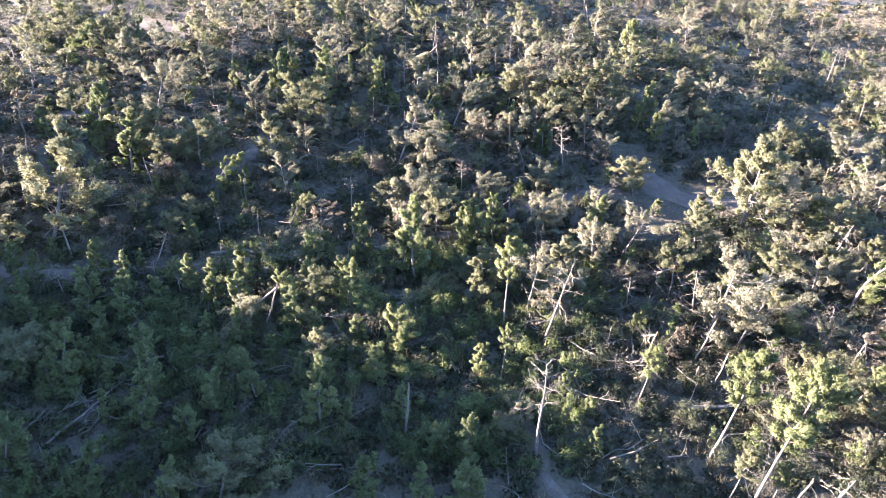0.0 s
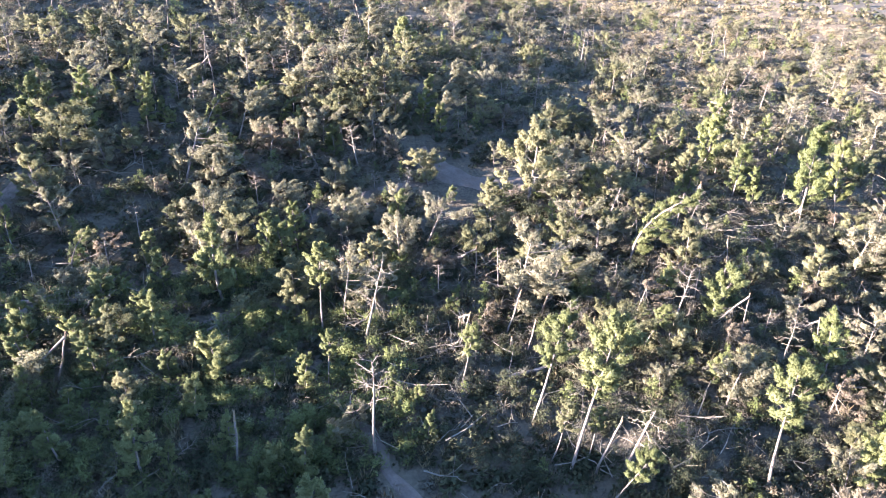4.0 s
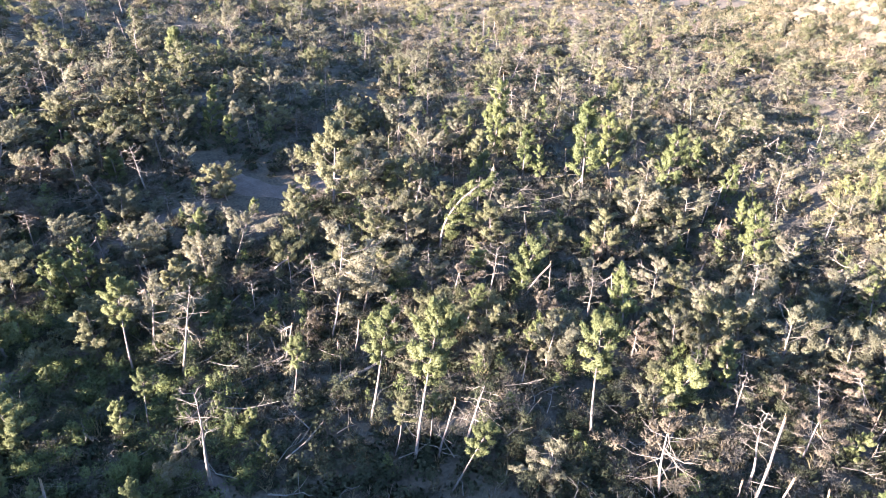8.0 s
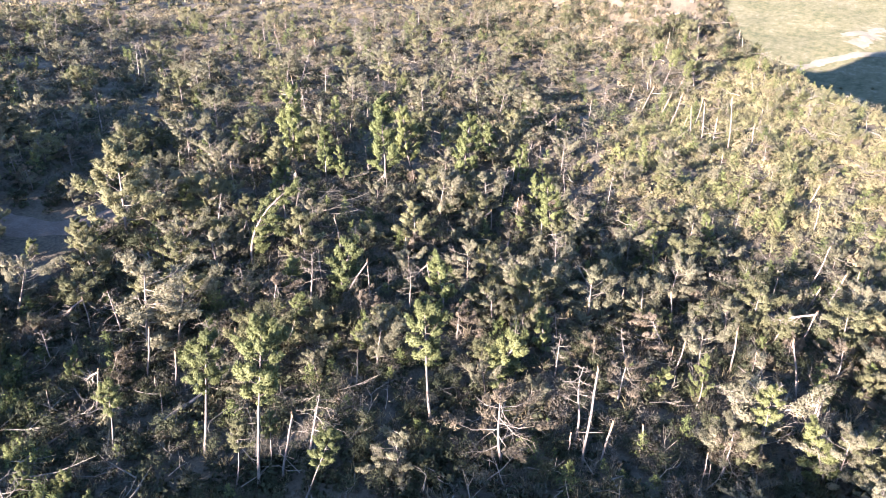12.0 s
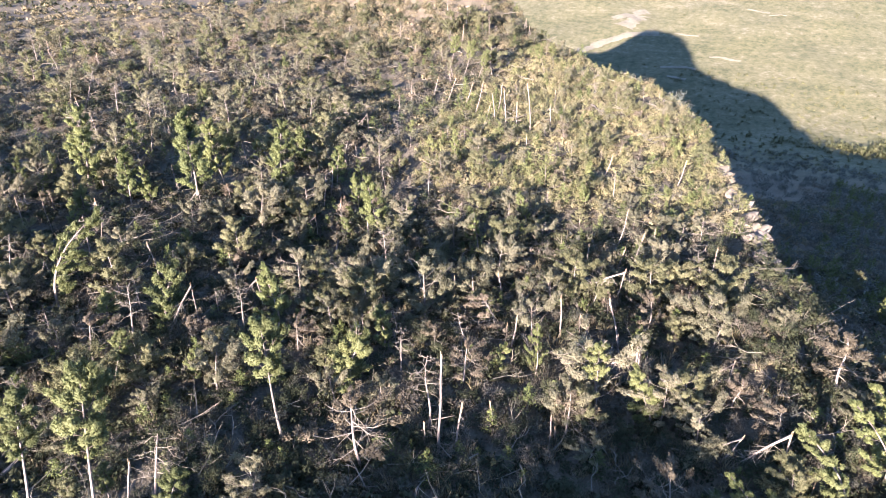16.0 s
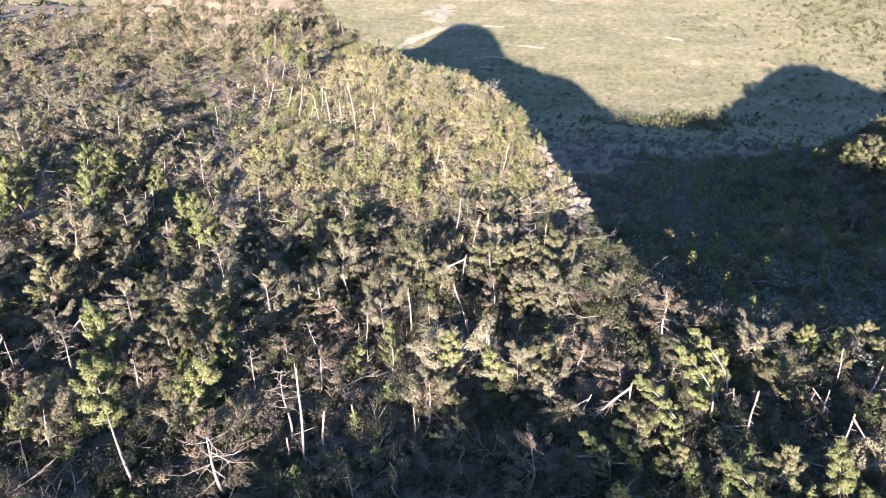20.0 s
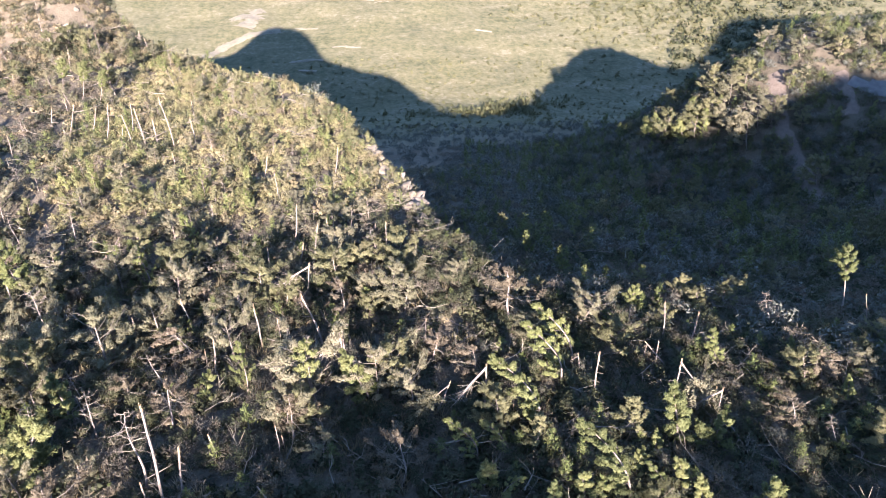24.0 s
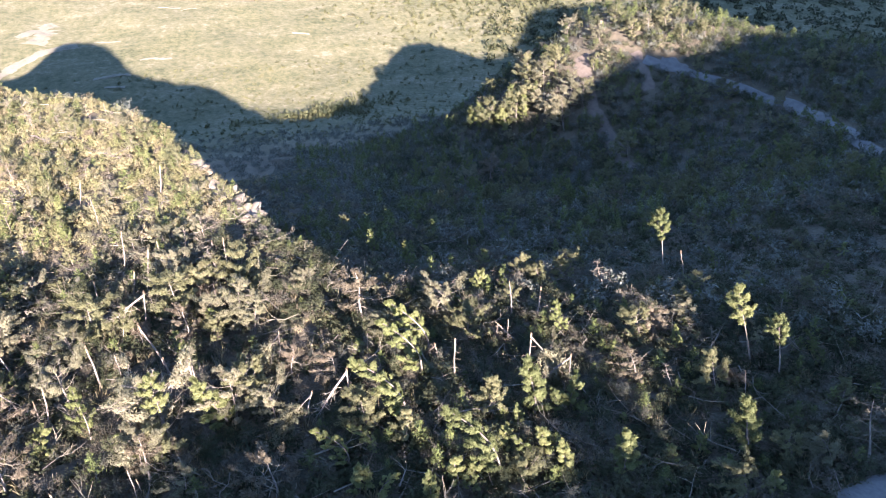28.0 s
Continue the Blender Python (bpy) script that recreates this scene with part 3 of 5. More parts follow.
def fallen(name, label, seed, ln, foliage=None, group="fallen pines", limbs_n=15, bare=0.45):
    """A trunk lying along +x with its crown of branches at the far end; its butt is pale."""
    random.seed(seed)
    rng = np.random.default_rng(seed)
    top = tagged(new(name), label, "fallen tree", group)
    path = [Vector((ln * i / 7, 0.15 * math.sin(i * 1.3), 0.35 + 0.5 * (i / 7) + 0.08 * math.sin(i * 2))) for i in range(8)]
    part("trunk", mesh_of("trunk", *joined([tube(path, [0.15 - 0.016 * i for i in range(8)], 7)]), BARK, True), top)
    part("butt_end", mesh_of("butt_end", *joined([tube([path[0] - Vector((0.02, 0, 0)), path[0] - Vector((0.35, 0, -0.05))], [0.14, 0.06], 7, 0.35)]), RAW), top, "pale snapped butt")
    out, pts, ways, roots = [], [], [], []
    for k in range(limbs_n):
        t = bare + (1 - bare) * (k + random.random()) / limbs_n
        q = path[min(6, int(t * 7))].lerp(path[min(7, int(t * 7) + 1)], t * 7 % 1)
        d = Vector((random.uniform(0.2, 0.9), random.gauss(0, 0.8), random.uniform(-0.1, 0.8)))
        one = []
        bare_limbs(q, d, random.uniform(0.9, 2.0), 0.035, 1 if foliage else 2, one)
        out += one
        if foliage:
            for j in range(5):
                pts.append(q + d.normalized() * (0.5 + 0.4 * j) + Vector((random.gauss(0, 0.2), random.gauss(0, 0.2), random.gauss(0, 0.12))))
                ways.append(d + Vector((0.6, 0, -0.2)))
                roots.append(q - Vector((0, 0, 0.4)))
    part("branching", mesh_of("branching", *joined(out), TWIG), top)
    if foliage:
        part("foliage", tufts_of(pts, rng.uniform(0.22, 0.4, len(pts)), ways, roots, foliage, 75, 0.2, rng), top)
    return top


def kind(code, *things):
    KINDS[code] = [list(things), 0, set()]


def stand(code, *kinds):
    """The pines of one kind, and a plainer make of each for far off."""
    kind(code, *[pine(**k) for k in kinds])
    kind(code + "_far", *[pine(**{**k, "tufts": int(k["tufts"] * 0.7), "size": k.get("size", 0.185) * 1.4, "each": 48, "seed": k["seed"] + 100}) for k in kinds])


stand("young", dict(name="young_pine", label="young pine with fresh yellow-green needles among dark shrubs", seed=1, h=5.2, bare=0.08, spread=1.4, foliage=FRESH, tufts=1050),
      dict(name="young_pine", label="young bushy pine with fresh yellow-green needles", seed=2, h=4.6, bare=0.05, spread=1.6, foliage=FRESH, tufts=1050),
      dict(name="young_pine", label="slim young pine with bright green needles", seed=3, h=5.8, bare=0.1, spread=1.15, foliage=FRESH, tufts=950))
stand("full", dict(name="green_pine", label="full-crowned green pine on the slope", seed=4, h=6.8, bare=0.08, spread=2.5, foliage=DULL, tufts=1450, profile="round", comb=0.25, dead=0.08),
      dict(name="olive_pine", label="olive-green pine with an uneven crown", seed=5, h=7.4, bare=0.12, spread=2.6, foliage=DULL, tufts=1350, profile="cone", dead=0.12, comb=0.2),
      dict(name="ragged_pine", label="broad dull-green pine with a ragged crown", seed=6, h=6.2, bare=0.07, spread=2.8, foliage=DULL, tufts=1450, profile="round", comb=0.5, dead=0.1))
stand("spire", dict(name="spire_pine", label="upright green pine with a pointed crown", seed=31, h=8.5, bare=0.12, spread=1.8, foliage=MOSS, tufts=1350, comb=0.15),
      dict(name="spire_pine", label="slender green pine with upswept branches", seed=32, h=8.0, bare=0.16, spread=1.6, foliage=MOSS, tufts=1250, comb=0.3, pitch=(0.5, 1.1)))
stand("tall", dict(name="tall_pine", label="tall pine with a long pale bare trunk and small green crown", seed=7, h=10.5, bare=0.55, spread=1.25, foliage=FRESH, tufts=800, profile="round", trunk_r=0.15),
      dict(name="tall_pine", label="tall thin pine with a high olive crown", seed=8, h=11.0, bare=0.55, spread=1.6, foliage=DULL, tufts=750, profile="round", trunk_r=0.15, dead=0.15))
stand("faded", dict(name="faded_pine", label="storm-battered pine with faded beige-olive needles", seed=9, h=6.6, bare=0.12, spread=2.4, foliage=FADED, tufts=1120, profile="round", comb=0.6, dead=0.25),
      dict(name="faded_pine", label="half-dead pine with thin faded needles", seed=10, h=6.4, bare=0.15, spread=2.7, foliage=FADED, tufts=800, profile="flat", comb=0.4, dead=0.35),
      dict(name="faded_pine", label="drooping pine with dry beige-green needles", seed=11, h=6.0, bare=0.1, spread=2.5, foliage=FADED, tufts=1120, profile="round", bend=0.25, comb=0.9, dead=0.2))
stand("bent", dict(name="bent_pine", label="pine bowed by the wind with combed green needles", seed=12, h=7.5, bare=0.12, spread=1.5, foliage=FRESH, tufts=1050, bend=0.55, comb=0.9),
      dict(name="bent_pine", label="leaning pine with swept green needles", seed=13, h=7.0, bare=0.18, spread=1.7, foliage=MOSS, tufts=1000, bend=0.45, comb=1.0))
stand("brown", dict(name="brown_pine", label="dead pine with dry brown needles still on it", seed=14, h=5.8, bare=0.14, spread=2.0, foliage=BROWN, tufts=520, profile="round", comb=0.6, dead=0.35, pitch=(-0.3, 0.5)),
      dict(name="brown_pine", label="dried-out pine with a drooping brown crown", seed=15, h=5.4, bare=0.12, spread=2.2, foliage=BROWN, tufts=520, profile="round", bend=0.2, comb=0.8, dead=0.3, pitch=(-0.5, 0.3)))
kind("snag", snag("dead_pine", "leafless grey dead pine with forked branches", 16, 7.0, 1.9),
     snag("dead_pine", "bare dead pine with drooping grey branches", 17, 6.0, 2.1, droop=0.35, comb=0.3),
     snag("dead_pine", "tall leafless dead pine with a pale trunk", 18, 8.5, 1.7, start=0.5))
kind("stump", broken("snapped_trunk", "snapped pine trunk with a pale splintered top", 19, 4.2),
     broken("snapped_trunk", "short snapped pine trunk with a splintered top", 20, 2.8),
     broken("snapped_trunk", "tall leaning pine trunk snapped at the top", 21, 5.5, lean=0.15))
kind("folded", broken("folded_pine", "snapped pine with its brown crown folded down", 22, 4.0, 4.2, BROWN),
     broken("folded_pine", "snapped pine with its faded crown hanging down", 23, 4.6, 4.6, FADED),
     broken("folded_pine", "snapped pine with a bare top hanging from the break", 24, 5.0, 4.4))
kind("log", fallen("fallen_pine", "fallen pine trunk with bare grey branches", 25, 9.0),
     fallen("fallen_pine", "fallen pine with a faded crown of needles", 26, 8.0, FADED),
     fallen("fallen_pine", "fallen pine with a dry brown crown", 27, 7.5, BROWN),
     fallen("fallen_pine", "fallen pine with dull green needles", 28, 8.0, DULL))
PLANTED = []


def plant(code, x, y, size=1.0, turn=None, lean=0.0, lean_to=0.0, which=None):
    """Sets a tree of a kind on the land; lean: degrees from upright, towards the compass way lean_to."""
    brink = float(rim(y)) - x                                    # the wind keeps trees low on the knoll and its brink
    if 72 < x and brink > -4 and -22 < y < 45 and code not in ("log", "stump"):
        size *= 0.5 if brink < 12 and y < 10 else 0.68
    if code == "log" and x > 72 and brink < 12:
        code = "stump"
        which = 1
    size = min(size, {"folded": 1.1, "snag": 1.3, "log": 1.2}.get(code, 9))
    if math.hypot(x, y) > 100 and code + "_far" in KINDS:
        code += "_far"
    things, used, placed = KINDS[code]
    i = KINDS[code][1] % len(things) if which is None else which
    KINDS[code][1] += 1
    turn = random.gauss(45, 35) if turn is None else turn        # the storm came from the south-west
    m = Matrix.Translation((x, y, float(ground(x, y)) - 0.05)) @ Matrix.Rotation(radians(lean), 4, Vector((-math.cos(radians(lean_to)), math.sin(radians(lean_to)), 0)) if lean else "X") @ pose(0, 0, 0, 0, 0, turn)
    if code == "log":
        ux, uy = math.cos(radians(turn)), math.sin(radians(turn))
        dz = float(ground(x + 7 * ux, y + 7 * uy) - ground(x, y))
        m = Matrix.Translation((x, y, float(ground(x, y)))) @ pose(0, 0, 0, 0, -math.degrees(math.atan2(dz, 7)), turn)
    girth = 1.15 * size if code[:4] in ("full", "fade", "brow") else size
    girth = size ** 0.4 if code in ("stump", "folded", "tall", "snag") and size > 1 else girth
    m = m @ Matrix.Diagonal((girth, girth, size, 1))
    if i in placed:
        ob = copy_thing(things[i], m)
    else:
        ob = things[i]
        placed.add(i)
    ob.matrix_basis = m
    PLANTED.append((x, y))
    return ob


# ---- limestone along the rim ----
def boulder(seed):
    random.seed(seed)
    bm = bmesh.new()
    bmesh.ops.create_icosphere(bm, subdivisions=3, radius=0.55)
    off = Vector((seed * 3.1, 1.7, 0.4))
    facets = [Vector((random.gauss(0, 1), random.gauss(0, 1), random.gauss(0, 0.8))).normalized() for _ in range(7)]
    for v in bm.verts:
        d = v.co.normalized()
        v.co *= 1 + 0.35 * noise.noise(d * 1.3 + off) + 0.12 * noise.noise(d * 4 + off)
        for q in facets:
            over = v.co.dot(q) - 0.36
            if over > 0:
                v.co -= q * over * 0.9
        v.co *= 1 + 0.05 * noise.noise(d * 9 + off)
        v.co.z *= 0.85
    me = bpy.data.meshes.new("limestone_boulder")
    bm.to_mesh(me)
    bm.free()
    me.materials.append(ROCK)
    return me


BOULDERS = [boulder(s) for s in range(1, 6)]


def boulders(n, x, y, spread_x, spread_y, lo, hi, seed):
    rng = random.Random(seed)
    STONY.append((x, y, max(spread_x, spread_y) * (1.1 if spread_x < 2 else 0.45)))
    for _ in range(n):
        bx, by, s = rng.gauss(x, spread_x), rng.gauss(y, spread_y), rng.uniform(lo, hi)
        ob = new("limestone_boulder", rng.choice(BOULDERS))
        ob.matrix_basis = pose(bx, by, float(ground(bx, by)) - 0.02 * s, rng.uniform(-35, 35), rng.uniform(-35, 35), rng.uniform(0, 360)) @ Matrix.Diagonal((s * rng.uniform(0.9, 1.6), s, s * rng.uniform(0.4, 0.8), 1))
        tagged(ob, "pale weathered limestone boulder on the rim of the gorge", "rock", "limestone boulders")


for k in range(9):
    edge = -9.6 + 0.95 * k
    boulders(9, float(rim(edge)) - 3.5, edge, 2.6, 0.8, 0.5, 2.4, k + 1)
boulders(14, 186, 61, 3.0, 4.0, 0.6, 1.9, 26)
boulders(12, 106, 60, 2.5, 4.0, 0.5, 1.6, 15)
boulders(12, 101, 49, 2.0, 3.0, 0.5, 1.6, 25)
boulders(8, 98, 30, 4.0, 4.0, 0.7, 1.8, 16)
boulders(12, 190, 66, 8.0, 7.0, 0.6, 1.6, 17)
boulders(8, 135, 12, 7.0, 4.0, 0.7, 1.8, 18)
boulders(10, 208, -136, 6.0, 4.0, 1.0, 2.4, 19)
boulders(8, 225, -160, 6.0, 5.0, 1.0, 2.4, 20)


random.seed(5)
# the slope ahead at first
plant("faded", -63.2, 109.2, 0.83)
plant("full", -55.5, 105.5, 0.89, lean=7, lean_to=62)
plant("spire", -52.0, 103.9, 0.59, lean=9, lean_to=63)
plant("full", -49.1, 107.1, 0.48, lean=25, lean_to=65)
plant("faded", -53.1, 86.2, 1.11, lean=20, lean_to=58)
plant("full", -47.3, 92.0, 0.63, lean=17, lean_to=63)
plant("young", -40.9, 78.5, 1.36, lean=13, lean_to=62)
plant("young", -48.6, 81.7, 0.70, lean=14, lean_to=59)
plant("faded", -36.4, 84.0, 1.09, lean=18, lean_to=67)
plant("bent", -33.7, 88.2, 0.67, 21, which=1)
plant("full", -28.5, 76.4, 0.85)
plant("young", -36.3, 74.9, 1.21, lean=10, lean_to=64)
plant("young", -40.4, 76.5, 0.79, lean=10, lean_to=62)
plant("full", -39.5, 61.8, 1.49, lean=19, lean_to=57)
plant("young", -43.3, 72.5, 0.79, lean=14, lean_to=59)
plant("full", -46.0, 108.2, 0.40)
plant("full", -43.2, 106.6, 0.40, lean=13, lean_to=68)
plant("brown", -38.4, 104.6, 0.79, lean=6, lean_to=70)
plant("brown", -37.4, 106.8, 0.80, lean=10, lean_to=71)
plant("faded", -22.1, 112.3, 0.75, lean=15, lean_to=79)
plant("faded", -13.2, 122.3, 0.56, lean=10, lean_to=84)
plant("young", -23.0, 105.2, 0.66, lean=2, lean_to=78)
plant("young", -22.6, 92.0, 1.15, lean=7, lean_to=76)
plant("young", -21.1, 95.7, 0.84, lean=8, lean_to=78)
plant("spire", -16.7, 92.0, 0.93, lean=5, lean_to=80)
plant("young", -18.3, 92.5, 0.78)
plant("young", -11.9, 106.7, 0.75, lean=3, lean_to=84)
plant("young", -13.8, 101.1, 0.66)
plant("faded", -6.0, 101.6, 0.77)
plant("young", -9.9, 92.8, 0.79, lean=9, lean_to=84)
plant("young", -7.7, 94.6, 0.67, lean=2, lean_to=85)
plant("young", -7.2, 92.8, 0.56, lean=10, lean_to=86)
plant("folded", -1.0, 96.4, 1.28)
plant("faded", 0.9, 90.1, 0.94, lean=20, lean_to=91)
plant("faded", -14.2, 83.7, 0.77, lean=3, lean_to=80)
plant("snag", -10.3, 83.8, 0.40, lean=3, lean_to=83)
plant("faded", -5.8, 80.8, 1.14, lean=21, lean_to=86)
plant("faded", -8.8, 77.9, 0.40, lean=3, lean_to=84)
plant("log", -9.8, 73.9, 1.30, 18, which=1)
plant("snag", -22.4, 74.1, 0.40, lean=5, lean_to=73)
plant("snag", -14.9, 76.3, 0.40, lean=4, lean_to=-101)
plant("full", -29.3, 97.5, 0.40, lean=5, lean_to=73)
plant("young", -27.9, 88.3, 0.48, lean=5, lean_to=72)
plant("young", -27.4, 101.7, 0.40, lean=8, lean_to=75)
plant("young", -9.1, 66.1, 0.77)
plant("full", -15.5, 69.0, 0.40, lean=6, lean_to=77)
plant("snag", -36.4, 68.4, 0.40, lean=23, lean_to=62)
plant("full", -33.0, 66.9, 0.40, lean=6, lean_to=64)
plant("full", -29.3, 70.8, 0.40, lean=10, lean_to=68)
plant("full", -29.0, 64.3, 0.50, lean=9, lean_to=66)
plant("full", -27.9, 66.6, 0.46, lean=20, lean_to=67)
plant("snag", -29.2, 60.4, 0.69, lean=27, lean_to=64)
plant("young", -21.7, 66.0, 0.40, lean=4, lean_to=72)
plant("stump", -19.7, 64.6, 0.61, lean=6, lean_to=73)
plant("snag", -23.5, 64.8, 0.40, lean=5, lean_to=-110)
plant("faded", -16.8, 62.6, 0.42, lean=4, lean_to=-105)
plant("log", -23.3, 61.7, 1.48, -1, which=1)
plant("log", -22.6, 62.5, 1.15, -19, which=0)
plant("young", -3.1, 59.7, 1.49)
plant("young", -1.7, 61.2, 0.66, lean=6, lean_to=88)
plant("spire", 1.9, 64.9, 0.71, lean=2, lean_to=92)
plant("young", 3.2, 65.2, 1.04)
plant("spire", 5.0, 66.7, 0.66)
plant("full", 6.8, 65.9, 0.49, lean=2, lean_to=96)
plant("full", 9.2, 97.9, 0.79)
plant("faded", 11.3, 98.3, 1.57)
plant("brown", 15.5, 104.4, 1.19, lean=3, lean_to=-82)
plant("young", 31.0, 117.0, 1.47, lean=5, lean_to=-75)
plant("faded", 26.2, 125.2, 1.12, lean=6, lean_to=-78)
plant("full", 19.8, 98.2, 0.81, lean=5, lean_to=-79)
plant("stump", 21.4, 95.2, 0.97)
plant("full", 14.5, 90.6, 0.93)
plant("full", 12.8, 92.9, 0.71, lean=8, lean_to=-82)
plant("brown", 9.8, 81.6, 0.71, lean=7, lean_to=-83)
plant("faded", 18.6, 87.7, 0.74, lean=5, lean_to=-78)
plant("snag", 3.6, 79.2, 0.48, lean=13, lean_to=-87)
plant("full", 3.3, 80.2, 0.44, lean=12, lean_to=92)
plant("snag", 16.0, 77.7, 0.47)
plant("snag", 19.3, 76.3, 0.45, lean=12, lean_to=104)
plant("full", 23.2, 78.9, 0.65, lean=14, lean_to=-74)
plant("faded", 10.2, 68.7, 0.84, lean=7, lean_to=-82)
plant("faded", 12.0, 70.7, 0.66, lean=9, lean_to=100)
plant("snag", 7.4, 73.2, 0.45, lean=8, lean_to=-84)
plant("log", 0.3, 121.2, 1.20, -4, which=3)
plant("log", -24.8, 94.8, 0.87, 16, which=1)
plant("log", -38.3, 93.9, 0.92, 40, which=1)
plant("full", -58.5, 94.2, 0.42, lean=9, lean_to=58)
plant("full", -56.1, 99.3, 0.43, lean=8, lean_to=61)
plant("stump", -22.4, 58.9, 0.60, lean=5, lean_to=69)
plant("snag", -28.6, 58.4, 0.40, lean=6, lean_to=64)
plant("young", -30.3, 59.5, 0.40, lean=8, lean_to=63)
plant("folded", -16.1, 50.7, 0.91, lean=20, lean_to=72)
plant("young", -30.8, 43.8, 1.11, lean=10, lean_to=55)
plant("young", -30.2, 45.6, 0.70, lean=15, lean_to=57)
plant("young", -19.9, 45.0, 0.57, lean=10, lean_to=66)
plant("young", -18.2, 43.7, 0.46, lean=7, lean_to=67)
plant("young", -17.2, 44.4, 0.57, lean=6, lean_to=69)
plant("young", -17.7, 40.1, 0.71, lean=7, lean_to=66)
plant("young", -22.8, 39.0, 0.99, lean=14, lean_to=60)
plant("young", -19.1, 37.7, 0.69, lean=10, lean_to=63)
plant("young", -9.6, 39.5, 1.05, lean=5, lean_to=76)
plant("young", -11.8, 43.6, 0.53, lean=6, lean_to=75)
plant("full", -10.6, 45.6, 0.53, lean=5, lean_to=77)
plant("young", -4.3, 47.9, 0.96, lean=8, lean_to=85)
plant("young", -7.7, 39.7, 0.47, lean=6, lean_to=79)
plant("full", -15.4, 33.0, 0.78, lean=13, lean_to=65)
plant("young", -24.7, 33.3, 0.86, lean=18, lean_to=53)
plant("young", -30.8, 34.4, 1.10, lean=14, lean_to=48)
plant("young", -19.0, 32.6, 0.71, lean=13, lean_to=60)
plant("young", -5.4, 32.7, 0.82, lean=3, lean_to=81)
plant("young", 1.5, 32.9, 0.88, lean=3, lean_to=-87)
plant("young", 1.6, 36.7, 0.81)
plant("young", -1.0, 54.0, 0.47, lean=7, lean_to=89)
plant("young", -24.1, 50.6, 0.58, lean=11, lean_to=65)
plant("young", -21.1, 49.1, 0.46, lean=12, lean_to=67)
plant("stump", -3.1, 39.4, 1.09, lean=5, lean_to=86)
plant("young", -3.5, 41.2, 0.54, lean=4, lean_to=85)
plant("young", -0.8, 37.7, 0.64, lean=2, lean_to=89)
plant("young", -1.8, 32.9, 0.67, lean=4, lean_to=87)
plant("snag", 6.7, 37.7, 1.04)
plant("tall", 4.6, 45.9, 0.53, lean=6, lean_to=96)
plant("tall", 5.4, 53.9, 0.88, lean=3, lean_to=96, which=0)
plant("faded", 7.4, 55.3, 1.02, lean=12, lean_to=98)
plant("young", 2.9, 45.5, 0.67)
plant("faded", 3.9, 39.3, 0.40)
plant("faded", 5.9, 40.1, 0.40, lean=8, lean_to=-82)
plant("young", 7.2, 46.5, 0.40, lean=7, lean_to=-81)
plant("log", -29.5, 38.2, 0.69, 58, which=0)
plant("log", -10.8, 35.1, 0.50, 6, which=0)
plant("log", 3.6, 63.0, 0.50, -163, which=0)
plant("log", -9.7, 38.6, 0.50, 36, which=0)
plant("full", -41.6, 57.4, 0.53, lean=9, lean_to=54)
plant("young", -38.3, 54.5, 0.69, lean=15, lean_to=55)
plant("young", -40.3, 55.5, 0.70, lean=12, lean_to=54)
# the plateau
plant("snag", 8.7, 51.0, 1.44, lean=13, lean_to=100)
plant("tall", 15.2, 43.0, 0.61, lean=11, lean_to=110, which=0)
plant("log", 10.8, 46.8, 0.76, 12, which=0)
plant("stump", 13.0, 51.2, 0.60, lean=6, lean_to=104)
plant("stump", 14.3, 50.5, 0.44, lean=10, lean_to=106)
plant("log", 18.8, 51.5, 0.50, 162, which=1)
plant("folded", 17.0, 48.5, 0.77, lean=14, lean_to=109)
plant("brown", 20.0, 51.8, 0.56, lean=19, lean_to=111)
plant("young", 13.3, 55.4, 0.40, lean=17, lean_to=103)
plant("young", 17.4, 53.0, 0.62, lean=16, lean_to=108)
plant("faded", 19.0, 65.3, 0.87, lean=21, lean_to=106)
plant("faded", 17.4, 60.6, 0.40, lean=13, lean_to=106)
plant("young", 13.4, 66.4, 0.40, lean=12, lean_to=101)
plant("faded", 24.1, 52.2, 1.31, lean=8, lean_to=115)
plant("full", 27.5, 57.6, 0.64, lean=9, lean_to=116)
plant("faded", 26.2, 50.7, 1.02, lean=13, lean_to=117)
plant("full", 30.5, 55.1, 0.51, lean=15, lean_to=119)
plant("stump", 22.2, 49.6, 1.09, lean=13, lean_to=114)
plant("stump", 21.5, 47.3, 0.52, lean=7, lean_to=114)
plant("stump", 20.0, 44.0, 0.40, lean=9, lean_to=114)
plant("stump", 23.2, 46.9, 0.78, lean=9, lean_to=116)
plant("log", 18.6, 42.7, 0.96, 10, which=0)
plant("log", 19.2, 42.9, 0.98, 10, which=0)
plant("tall", 19.7, 38.2, 1.01, lean=11, lean_to=117, which=0)
plant("stump", 29.0, 46.1, 0.88, lean=6, lean_to=122)
plant("tall", 20.3, 32.6, 1.35, lean=8, lean_to=122, which=0)
plant("tall", 19.4, 34.0, 0.53, lean=11, lean_to=120)
plant("tall", 22.3, 33.5, 0.46, lean=6, lean_to=124)
plant("stump", 21.9, 31.7, 0.98, lean=6, lean_to=125)
plant("tall", 20.9, 28.6, 0.65, lean=23, lean_to=126, which=0)
plant("snag", 24.1, 31.4, 1.08, lean=13, lean_to=127)
plant("brown", 33.8, 46.3, 0.87, lean=8, lean_to=126)
plant("tall", 32.4, 43.3, 0.56, lean=22, lean_to=127)
plant("full", 33.4, 42.6, 0.63, lean=34, lean_to=128)
plant("young", 42.1, 44.8, 1.30, lean=2, lean_to=133)
plant("stump", 40.4, 47.6, 0.40, lean=9, lean_to=130)
